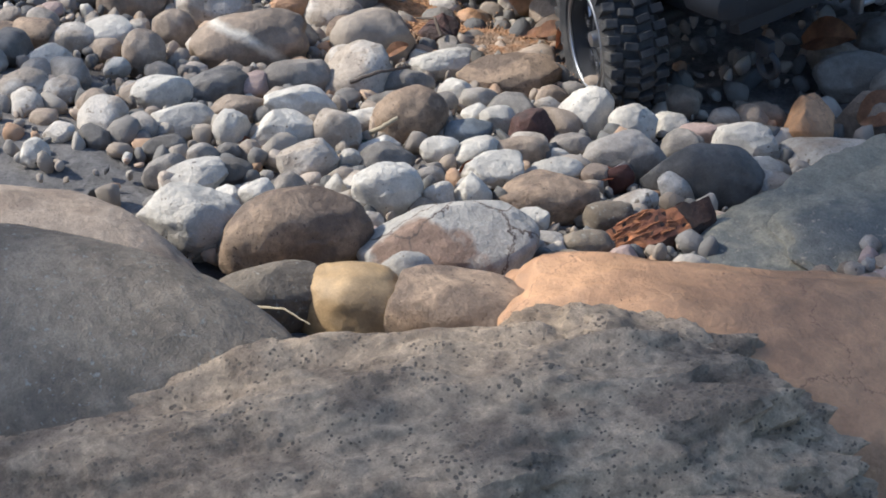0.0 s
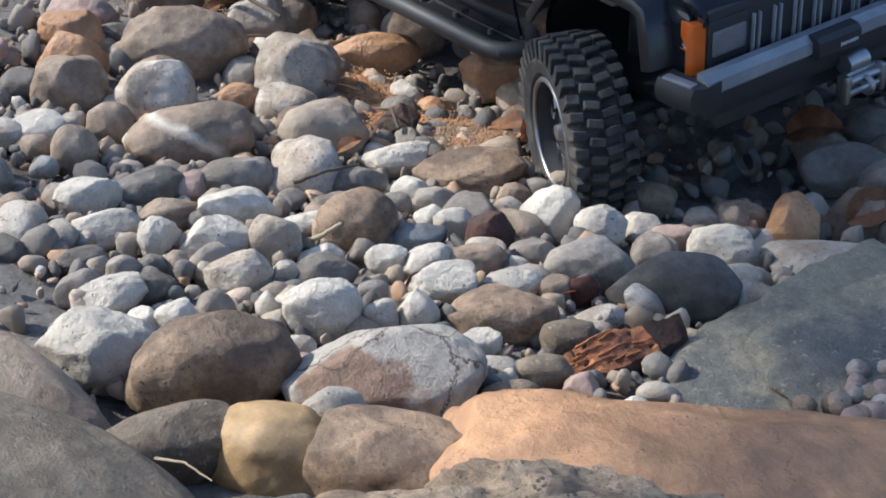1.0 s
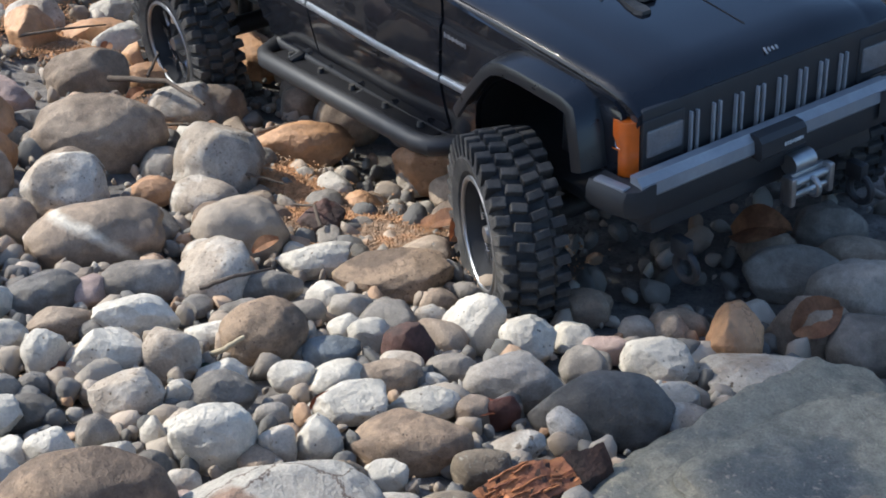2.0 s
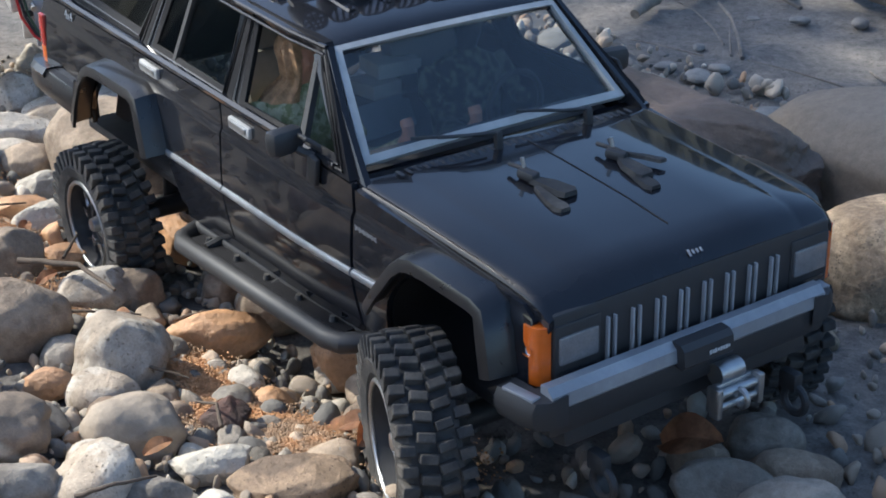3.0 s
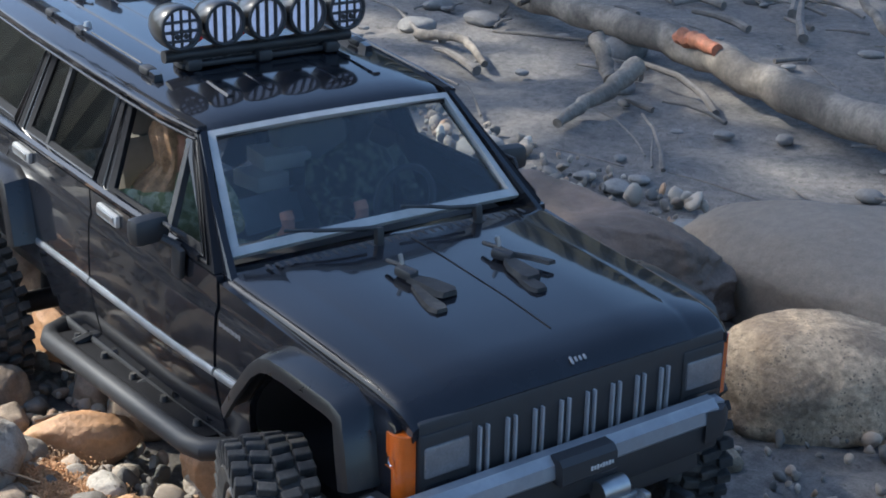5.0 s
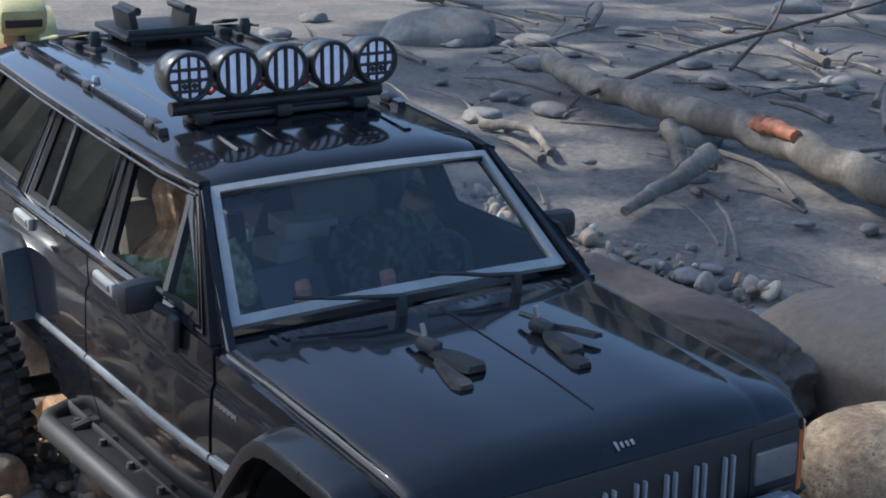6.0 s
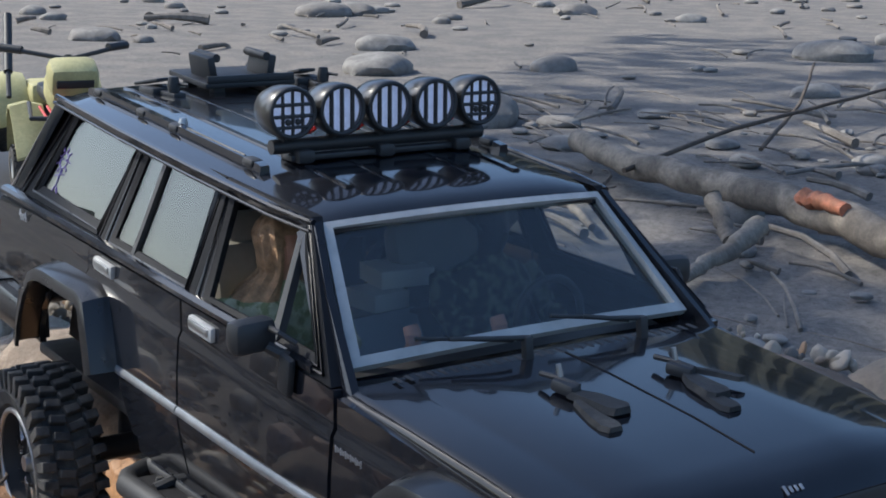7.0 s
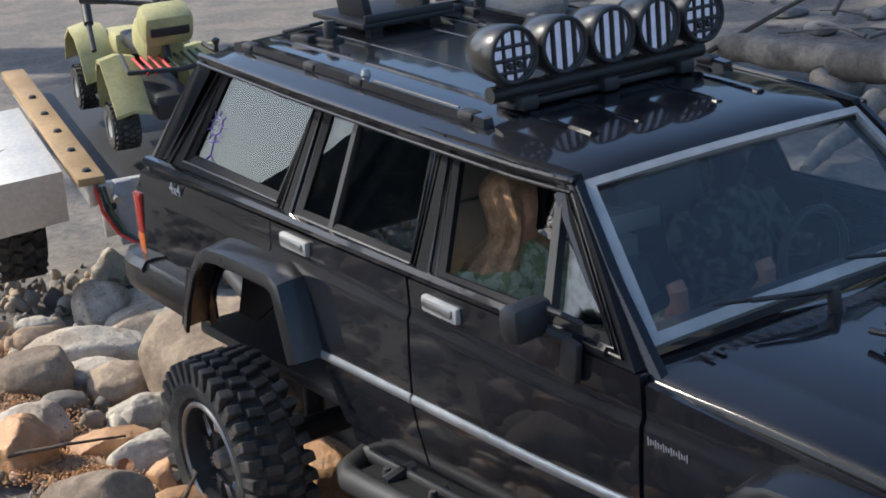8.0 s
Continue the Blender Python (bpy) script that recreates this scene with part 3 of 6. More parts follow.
rock(1.51, -1.47, 0.11, 0.146, 0.105, 0.123, 59, 0, "pale")
rock(1.67, -1.37, 0.12, 0.255, 0.194, 0.229, 57, 0, "white")
rock(1.89, -1.27, 0.12, 0.227, 0.167, 0.198, 54, 0, "white")
rock(2.15, -1.54, 0.20, 0.339, 0.186, 0.205, 55, 0, "grey")
rock(2.12, -1.91, 0.26, 0.263, 0.145, 0.096, 59, 5, "white")
rock(2.28, -1.71, 0.23, 0.164, 0.102, 0.125, 55, 0, "maroon")
rock(1.89, -1.91, 0.24, 0.240, 0.132, 0.146, 60, 0, "tan")
rock(1.93, -1.66, 0.19, 0.195, 0.107, 0.115, 57, 0, "grey")
rock(1.74, -2.20, 0.30, 0.181, 0.099, 0.111, 65, -10, "white")
rock(1.97, -1.78, 0.21, 0.124, 0.069, 0.077, 58, 0, "white")
rock(2.01, -2.14, 0.31, 0.316, 0.174, 0.129, 62, 0, "white")
rock(1.76, -2.49, 0.37, 0.239, 0.132, 0.137, 68, 0, "dark")
rock(1.55, -2.40, 0.30, 0.196, 0.108, 0.083, 68, 0, "white")
rock(1.69, -2.61, 0.38, 0.125, 0.097, 0.117, 70, 0, "white")
rock(1.64, -2.78, 0.42, 0.252, 0.143, 0.170, 72, 0, "pale")
rock(1.47, -3.32, 0.51, 0.192, 0.105, 0.113, 80, 0, "grey")
rock(1.22, -3.22, 0.46, 0.178, 0.098, 0.087, 79, 0, "dark")
rock(1.37, -3.12, 0.45, 0.136, 0.091, 0.106, 77, 0, "grey")
rock(1.58, -3.13, 0.48, 0.232, 0.128, 0.102, 77, 0, "dark")
rock(1.61, -3.25, 0.52, 0.288, 0.158, 0.125, 78, 0, "white")
rock(1.39, -3.01, 0.43, 0.109, 0.088, 0.102, 76, 0, "dark")
rock(2.05, -3.46, 0.66, 0.286, 0.274, 0.332, 80, 60, "white")
rock(1.89, -3.26, 0.55, 0.124, 0.122, 0.147, 77, 0, "white")
rock(1.95, -3.16, 0.54, 0.182, 0.140, 0.169, 76, 0, "white")
rock(1.84, -2.97, 0.48, 0.126, 0.098, 0.119, 74, 0, "grey")
rock(1.96, -2.97, 0.47, 0.157, 0.086, 0.070, 73, 0, "white")
rock(2.07, -2.69, 0.46, 0.316, 0.175, 0.214, 69, 0, "white")
rock(1.92, -2.81, 0.45, 0.086, 0.095, 0.115, 71, 0, "white")
rock(2.26, -2.88, 0.49, 0.150, 0.094, 0.115, 70, 0, "pale")
rock(2.12, -2.91, 0.49, 0.122, 0.093, 0.114, 71, 0, "dark")
rock(2.43, -2.43, 0.42, 0.191, 0.105, 0.118, 63, 0, "speck")
rock(2.17, -2.50, 0.41, 0.132, 0.098, 0.121, 66, 0, "pale")
rock(1.98, -2.43, 0.37, 0.130, 0.076, 0.093, 66, 0, "grey")
rock(2.20, -2.37, 0.39, 0.153, 0.141, 0.172, 64, 0, "white")
rock(2.48, -2.29, 0.38, 0.169, 0.092, 0.099, 61, 0, "white")
rock(2.66, -2.39, 0.42, 0.201, 0.111, 0.092, 60, 0, "pale")
rock(2.37, -2.12, 0.35, 0.396, 0.218, 0.182, 60, 0, "brown")
rock(2.60, -2.01, 0.34, 0.203, 0.112, 0.131, 56, 0, "moss")
rock(2.75, -2.24, 0.40, 0.212, 0.117, 0.114, 58, 0, "moss")
rock(2.86, -2.44, 0.46, 0.187, 0.102, 0.110, 59, 0, "moss")
rock(2.52, -1.81, 0.28, 0.216, 0.119, 0.080, 55, 25, "pale")
rock(2.33, -3.21, 0.63, 0.506, 0.278, 0.295, 75, 0, "brown")
rock(2.63, -2.76, 0.55, 0.631, 0.347, 0.275, 66, 0, "twotone")
rock(2.24, -1.78, 0.24, 0.129, 0.103, 0.125, 56, 0, "tan")
rock(2.51, -1.58, 0.24, 0.127, 0.117, 0.144, 52, 40, "pale")
rock(2.75, -3.01, 0.60, 0.206, 0.166, 0.211, 69, 50, "white")
rock(2.82, -3.25, 0.63, 0.48, 0.34, 0.30, 40, 0, "ochre", boxy=2.0)
rock(2.68, -3.50, 0.71, 0.415, 0.228, 0.205, 78, 0, "moss")
rock(3.06, -3.02, 0.62, 0.56, 0.36, 0.31, 40, 0, "brown")
rock(2.96, -2.63, 0.50, 0.110, 0.060, 0.072, 61, 0, "white")
rock(2.50, -1.42, 0.23, 0.475, 0.261, 0.235, 50, 0, "dark")
rock(2.24, -0.94, 0.07, 0.323, 0.178, 0.180, 48, 0, "white")
rock(2.54, -0.63, 0.02, 0.537, 0.296, 0.130, 43, 0, "pale")
rock(2.03, -1.00, 0.05, 0.188, 0.106, 0.126, 51, 0, "pink")
rock(2.24, -0.54, 0.00, 0.228, 0.225, 0.265, 45, 0, "orange")
rock(2.02, -0.68, -0.01, 0.175, 0.124, 0.146, 48, 0, "tan")
rock(1.68, -0.82, -0.01, 0.204, 0.127, 0.149, 52, 0, "tan")
rock(2.31, -0.18, -0.07, 0.310, 0.213, 0.250, 42, 0, "tan")
rock(1.29, -1.70, 0.14, 0.171, 0.112, 0.131, 62, 0, "grey")
rock(1.23, -1.88, 0.16, 0.170, 0.094, 0.107, 64, 0, "grey")
rock(1.11, -2.07, 0.19, 0.220, 0.121, 0.094, 67, 0, "dark")
rock(1.29, -1.56, 0.09, 0.124, 0.072, 0.085, 61, 0, "grey")
rock(1.26, -2.79, 0.37, 0.136, 0.085, 0.099, 74, 0, "tan")
rock(0.11, -2.82, 0.28, 0.213, 0.191, 0.206, 78, 0, "tan")
rock(-0.16, -2.55, 0.21, 0.209, 0.178, 0.189, 76, 0, "tan")
rock(0.30, -1.94, 0.08, 0.110, 0.073, 0.079, 69, 0, "orange")
rock(1.98, -2.63, 0.40, 0.102, 0.065, 0.080, 68, 0, "grey")
rock(0.15, -1.43, -0.05, 0.145, 0.103, 0.112, 65, 0, "tan")
rock(0.16, -0.96, -0.15, 0.180, 0.120, 0.130, 61, 0, "orange")
rock(-0.05, -0.52, -0.25, 0.190, 0.171, 0.184, 59, 0, "pale")
rock(0.58, -0.73, -0.14, 0.232, 0.178, 0.197, 58, 0, "tan")
rock(-1.23, -0.50, -0.23, 0.250, 0.276, 0.278, 63, 0, "tan")
rock(-0.95, -0.36, -0.27, 0.422, 0.235, 0.239, 61, 0, "pale")
rock(3.12, -3.38, 0.70, 0.208, 0.114, 0.118, 66, 0, "dark")
rock(3.13, -3.56, 0.73, 0.187, 0.103, 0.115, 69, 0, "moss")
rock(3.18, -3.23, 0.67, 0.174, 0.095, 0.118, 63, 0, "brown")
rock(3.29, -3.18, 0.66, 0.120, 0.067, 0.083, 62, 0, "grey")
rock(-2.61, -1.53, 0.01, 0.278, 0.306, 0.305, 76, 0, "orange")
rock(-1.83, -1.52, -0.01, 0.446, 0.286, 0.282, 74, 0, "tan")
rock(-0.37, -2.22, 0.16, 0.394, 0.289, 0.314, 77, 0, "pale")
rock(-2.63, -1.16, -0.10, 0.406, 0.223, 0.195, 73, 0, "orange")
rock(-2.14, -1.07, -0.13, 0.217, 0.179, 0.175, 72, 0, "orange")
rock(-1.88, -1.14, -0.12, 0.323, 0.178, 0.123, 72, 0, "orange")
rock(-1.16, -0.57, -0.23, 0.212, 0.230, 0.239, 65, 0, "tan")
rock(-0.86, -0.43, -0.25, 0.369, 0.261, 0.276, 63, 0, "tan")
rock(-2.31, -0.15, -0.32, 0.310, 0.193, 0.188, 66, 0, "orange")
rock(1.64, 0.26, -0.16, 0.260, 0.150, 0.175, 45, 0, "tan")
rock(1.76, 0.54, -0.13, 0.305, 0.210, 0.242, 43, 0, "grey")
rock(1.95, 0.14, -0.11, 0.421, 0.231, 0.229, 44, 0, "grey")
rock(2.32, 0.14, -0.05, 0.444, 0.267, 0.320, 41, 0, "grey")
rock(2.27, -0.13, -0.09, 0.211, 0.139, 0.168, 43, 0, "ochre")
rock(2.00, 0.48, -0.12, 0.352, 0.193, 0.157, 41, 0, "tan")
rock(1.46, 0.44, -0.19, 0.170, 0.095, 0.110, 45, 0, "grey")
rock(2.00, -0.58, -0.04, 0.218, 0.120, 0.141, 49, 0, "tan")
rock(1.70, -0.85, -0.00, 0.195, 0.137, 0.165, 54, 0, "tan")
rock(1.96, -0.79, -0.00, 0.143, 0.113, 0.139, 51, 0, "grey")
rock(-3.71, -1.12, -0.09, 0.384, 0.330, 0.290, 75, 0, "tan")
rock(-3.50, -0.73, -0.19, 0.383, 0.276, 0.247, 72, 0, "tan")
rock(-1.20, -1.10, -0.11, 0.433, 0.238, 0.240, 72, 0, "tan")
rock(-0.35, -1.45, 0.01, 0.440, 0.369, 0.400, 73, 0, "pale")
rock(-4.12, -0.75, -0.18, 0.718, 0.394, 0.282, 74, 0, "pale")
rock(-5.10, -0.23, -0.28, 0.346, 0.381, 0.335, 72, 0, "pale")
rock(-4.88, -0.74, -0.21, 0.259, 0.186, 0.143, 75, 0, "white")
rock(-3.39, -1.10, -0.13, 0.248, 0.140, 0.121, 74, 0, "dark")
rock(-2.93, -1.40, -0.04, 0.347, 0.284, 0.253, 76, 0, "pale")
rock(-4.48, 0.06, -0.30, 1.027, 0.564, 0.320, 69, 0, "pale")
rock(-2.21, -0.12, -0.30, 0.254, 0.280, 0.301, 63, 0, "pale")
rock(-6.04, 0.22, -0.31, 0.298, 0.327, 0.248, 72, 0, "white")
rock(-3.07, -0.82, -0.18, 0.333, 0.231, 0.206, 71, 0, "white")
rock(-4.97, 0.14, -0.30, 0.597, 0.354, 0.270, 72, 0, "white")
rock(-3.75, -0.83, -0.18, 0.442, 0.243, 0.198, 76, 0, "pale")
rock(-2.42, -1.05, -0.12, 0.366, 0.234, 0.218, 75, 0, "white")
rock(-3.95, -0.17, -0.33, 0.179, 0.166, 0.139, 72, 0, "red")

rock(0.02, -0.44, -0.16, 0.46, 0.26, 0.26, 30, 10, "orange")
rock(0.34, -0.52, -0.19, 0.30, 0.22, 0.22, 60, 0, "tan")
rock(-1.92, -0.42, -0.22, 0.40, 0.28, 0.26, 20, 0, "orange")
rock(-2.25, -0.45, -0.22, 0.36, 0.30, 0.28, 70, 0, "pale")

rock(-2.95, -0.30, -0.08, 1.25, 0.80, 0.62, 10, 0, "tan", facets=1, level=6, label="broad smooth buff stone behind the rear wheel")

rock(-0.93, -2.45, 0.19, 0.42, 0.26, 0.30, 40, 35, "orange", label="upright peach-orange stone standing in grit")
rock(-1.55, -2.12, 0.12, 0.40, 0.30, 0.26, 60, 0, "pink", label="peach-pink rounded stone on the gravel")


# big rocks in front of the camera
rock(3.87, -2.37, 0.44, 1.88, 1.16, 0.72, 45, -6, "orange", seed=610, level=6, rough=0.045, facets=3, boxy=2.5, name="boulder", label="large smooth orange sandstone boulder with shadow bands")
rock(3.50, -1.02, 0.27, 1.15, 1.02, 0.22, 84, 3, "slab", seed=615, level=6, rough=0.05, facets=3, pits=0.012, boxy=6.0, name="boulder", label="upper layer of split grey-green rock lying on a slab")
rock(3.36, -1.36, 0.11, 1.56, 1.10, 0.36, 93, 3, "slab", seed=611, level=6, rough=0.06, facets=2, pits=0.014, boxy=6.0, name="boulder", label="flat grey-green slab of rock beside the pebbles")
rock(2.72, -4.20, 0.63, 2.25, 1.22, 0.92, 32, -5, "moss", seed=613, level=6, rough=0.02, facets=0, boxy=1.7, name="boulder", label="large grey-brown rounded boulder in the shade")
rock(1.90, -4.02, 0.45, 1.50, 0.72, 0.68, 27, 4, "tan", seed=614, level=6, rough=0.02, facets=2, name="boulder", label="grey-tan boulder behind a darker one")
rock(3.52, -3.86, 0.63, 2.70, 1.00, 0.74, 62, 2, "speck", seed=618, level=7, rough=0.09, facets=2, pits=0.026, boxy=3.0, name="boulder", label="coarse pitted buff boulder at the edge of the pebbles")
rock(3.82, -2.98, 0.66, 0.86, 0.66, 0.58, 48, 0, "speck", seed=631, level=6, rough=0.07, facets=3, pits=0.026, boxy=2.8, name="boulder", label="humped pitted rock against a smooth orange boulder")
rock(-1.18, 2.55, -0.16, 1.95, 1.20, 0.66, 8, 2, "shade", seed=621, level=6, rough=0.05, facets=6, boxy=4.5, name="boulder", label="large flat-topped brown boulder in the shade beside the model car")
rock(0.05, 3.80, -0.24, 2.40, 1.40, 0.84, -6, 3, "buff", seed=622, facets=1, rough=0.012, pits=0.004, level=6, name="boulder", label="broad smooth tan boulder behind a darker one")
rock(0.95, 2.45, -0.14, 1.05, 0.95, 0.62, 45, 0, "speck", seed=623, facets=4, pits=0.012, level=6, name="boulder", label="coarse grey-brown rock beside the model car")


def bark_piece():
    """A split wedge of bark: dark sides, a torn orange face on top."""
    rnd = random.Random(4)
    piece = thing("bark_piece", "splintered dark brown wedge of bark wedged between stones", "bark", at=(2.77, -1.90, 0.18))
    stone_spots.extend(((2.76, -2.05, 0.15), (2.78, -1.80, 0.15)))
    a_, b_ = Vector((2.75, -2.18, 0.20)), Vector((2.78, -1.64, 0.20))
    side = Vector((1, 0.06, 0))
    rings, n = [], 26
    for k in range(n + 1):
        u = k / n
        c = a_.lerp(b_, u)
        wide = 0.075 * (0.85 + 0.4 * math.sin(3.0 * u)) * (1 - 0.55 * u ** 3)
        high = 0.13 + 0.02 * math.sin(5 * u) + 0.02 * noise.noise(Vector((u * 7, 0, 3))) + 0.03 * u
        wob = lambda j: 0.010 * noise.noise(Vector((u * 16, j * 1.7, 0)))
        rings.append([c + side * (wide + wob(0)) + Vector((0, 0, -0.12)), c + side * (wide * 1.15 + wob(1)) + Vector((0, 0, high * 0.35)), c + side * (wide * 0.8 + wob(2)) + Vector((0, 0, high * 0.85 + wob(3))),
                      c + side * (-wide * 0.6 + wob(4)) + Vector((0, 0, high * 1.25 + wob(5))), c + side * (-wide * 1.1 + wob(6)) + Vector((0, 0, high * 0.7)), c + side * (-wide * 0.8) + Vector((0, 0, -0.12))])
    part("bark_side", loft(rings), "darkbark", piece)
    torn = [[r_[2].lerp(r_[3], q) + Vector((0, 0, 0.003 + 0.012 * noise.noise(Vector((i_ * 0.9, q * 9, 1))))) for q in np.linspace(0.02, 0.98, 9)] for i_, r_ in enumerate(rings[: int(n * 0.8)])]
    part("torn_face", loft([r_ + [p - Vector((0, 0, 0.01)) for p in r_[::-1]] for r_ in torn]), "bark", piece, "torn orange face")
    for k in range(14):
        u0, span, v = rnd.uniform(0.0, 0.6), rnd.uniform(0.10, 0.28), (k + rnd.random()) / 14
        pts = []
        for j in range(5):
            ring = rings[int(min(1.0, u0 + span * j / 4) * n)]
            pts.append(ring[2].lerp(ring[3], v) + Vector((0, 0, 0.006 + 0.004 * rnd.random())))
        part("splinter", tube(pts, rnd.uniform(0.003, 0.006), 5, 0.35), "bark", piece)


bark_piece()


def pink_pebbles():
    """Small pinkish pebbles that have gathered on the slab."""
    rnd = random.Random(33)
    for k in range(44):
        x, y = 3.53 + rnd.gauss(0, 0.07), -1.52 + rnd.gauss(0, 0.13)
        r = rnd.uniform(0.024, 0.048)
        rock(x, y, 0.38 + rnd.uniform(0, 0.05), 2 * r, 1.8 * r, 1.5 * r, rnd.uniform(0, 180), 0, rnd.choice(["pink", "tan", "pink", "pale"]), level=2, name="pebble", label="small pinkish pebble lying on the slab")


pink_pebbles()


def scatter_cobbles():
    """Cobbles that fill the gaps between the placed stones."""
    rnd = random.Random(5)
    kinds = ["white"] * 5 + ["pale"] * 6 + ["grey"] * 3 + ["tan"] * 3 + ["dark"] * 3 + ["moss", "brown", "pink"]
    made = tries = 0
    while made < 130 and tries < 9000:
        tries += 1
        near = made < 80
        x, y = (rnd.uniform(-1.2, 3.4), rnd.uniform(-3.7, -0.9)) if near else (rnd.uniform(-5.5, 3.2), rnd.uniform(-4.2, 1.6))
        if -2.9 < x < 2.1 and -0.8 < y < 1.2:
            continue
        r = rnd.uniform(0.06, 0.125) if near else rnd.uniform(0.07, 0.20)
        if any((x - sx) ** 2 + (y - sy) ** 2 < (0.72 * sr + 0.68 * r) ** 2 for sx, sy, sr in stone_spots):
            continue
        if any((x - wx) ** 2 + (abs(y) - 0.96) ** 2 < (0.36 + r) ** 2 for wx in (1.44, -1.62)):
            continue
        rock(x, y, ground_height(x, y) + r * 0.25, 2.1 * r, 1.7 * r, r * rnd.uniform(1.0, 1.5), rnd.uniform(0, 180), rnd.uniform(-15, 15), rnd.choice(kinds), level=4)
        made += 1


scatter_cobbles()


def scatter_bank():
    """Stones strewn over the far bank, one mesh."""
    rnd = random.Random(15)
    bm = bmesh.new()
    made = 0
    while made < 330:
        far = made >= 200
        x, y = (rnd.uniform(-45, -2), rnd.uniform(7, 42)) if far else (rnd.uniform(-13, 1.5), 2.6 + 11 * rnd.random() ** 1.4)
        if far and x > -13 and y < 13:
            continue
        r = min(0.10 + rnd.expovariate(1 / 0.16), 0.8) if far else min(0.03 + rnd.expovariate(1 / 0.07), 0.30)
        if any((x - sx) ** 2 + (y - sy) ** 2 < (0.9 * sr + r) ** 2 for sx, sy, sr in stone_spots) or abs(y - 6.7) < 0.35:
            continue
        one = rock_bmesh(2.2 * r, 1.7 * r, r * rnd.uniform(0.6, 1.0), 5, made + 900, 3, 0.03, 0.9)
        bmesh.ops.rotate(one, verts=one.verts, matrix=Matrix.Rotation(rnd.uniform(0, 3), 3, "Z"))
        bmesh.ops.translate(one, verts=one.verts, vec=(x, y, ground_height(x, y) + r * 0.05))
        me = bpy.data.meshes.new("bank")
        one.to_mesh(me)
        one.free()
        bm.from_mesh(me)
        bpy.data.meshes.remove(me)
        made += 1
    tagged(link_mesh("bank_stones", bm, "bank"), "dull grey stones strewn over the far bank", "stones", kind="stuff")


scatter_bank()


def build_pebbles():
    """Small stones past counting, one mesh."""
    rnd = random.Random(11)
    mat = material("mixed_gravel", (0.24, 0.20, 0.16), 0.85, spread=0.2, scale=200, bump=0.7, fine=0.6)
    nt = mat.node_tree
    geo = nt.nodes.new("ShaderNodeNewGeometry")
    tone = nt.nodes.new("ShaderNodeValToRGB")
    e = tone.color_ramp.elements
    e[0].position, e[0].color = 0.0, (0.12, 0.115, 0.105, 1)
    e[1].position, e[1].color = 1.0, (0.60, 0.55, 0.46, 1)
    for pos, col in ((0.25, (0.22, 0.20, 0.175, 1)), (0.5, (0.34, 0.27, 0.20, 1)), (0.72, (0.40, 0.36, 0.30, 1)), (0.86, (0.42, 0.26, 0.15, 1))):
        el = e.new(pos)
        el.color = col
    nt.links.new(geo.outputs["Random Per Island"], tone.inputs[0])
    nt.links.new(tone.outputs[0], nt.nodes["Principled BSDF"].inputs["Base Color"])
    base = bmesh.new()
    bmesh.ops.create_icosphere(base, subdivisions=2, radius=1.0)
    base.verts.ensure_lookup_table()
    pts = np.array([v.co[:] for v in base.verts])
    tris = np.array([[v.index for v in f_.verts] for f_ in base.faces])
    base.free()
    verts, faces = [], []
    n = 0
    tries = 0
    while n < 7000 and tries < 40000:
        tries += 1
        x, y = rnd.uniform(-6.5, 4.6), rnd.uniform(-5.0, 4.5)
        keep = 1.0 if (-1.6 < x < 3 and -3.4 < y < -0.6) else 0.35
        if rnd.random() > keep:
            continue
        r = min(0.016 + rnd.expovariate(1 / 0.020), 0.085)
        if any((x - sx) ** 2 + (y - sy) ** 2 < (sr * 0.7) ** 2 for sx, sy, sr in stone_spots):
            continue
        q = np.array(Euler((rnd.uniform(0, 6), rnd.uniform(0, 6), rnd.uniform(0, 6))).to_matrix())
        sc = 1.15 * np.array([1.0, rnd.uniform(0.6, 0.95), rnd.uniform(0.45, 0.8)]) * r
        off = 0.13 * np.sin(pts * rnd.uniform(1.5, 4.0) + rnd.uniform(0, 9)).sum(1, keepdims=True)
        body = pts * (1 + off)
        for _ in range(7):
            cut = np.array([rnd.gauss(0, 1), rnd.gauss(0, 1), rnd.gauss(0, 1)])
            cut /= np.linalg.norm(cut)
            body = body - np.outer(np.maximum(body @ cut - rnd.uniform(0.5, 0.8), 0), cut) * 0.9
        p = body * sc @ q.T + np.array([x, y, ground_height(x, y) + r * 0.15])
        verts.append(p * UNIT)
        faces.append(tris + n * len(pts))
        n += 1
    me = bpy.data.meshes.new("gravel")
    me.from_pydata(np.concatenate(verts).tolist(), [], np.concatenate(faces).tolist())
    for p in me.polygons:
        p.use_smooth = True
    me.materials.append(mat)
    tagged(new("gravel", me), "loose mixed gravel and small pebbles filling the gaps", "gravel", kind="stuff")


build_pebbles()


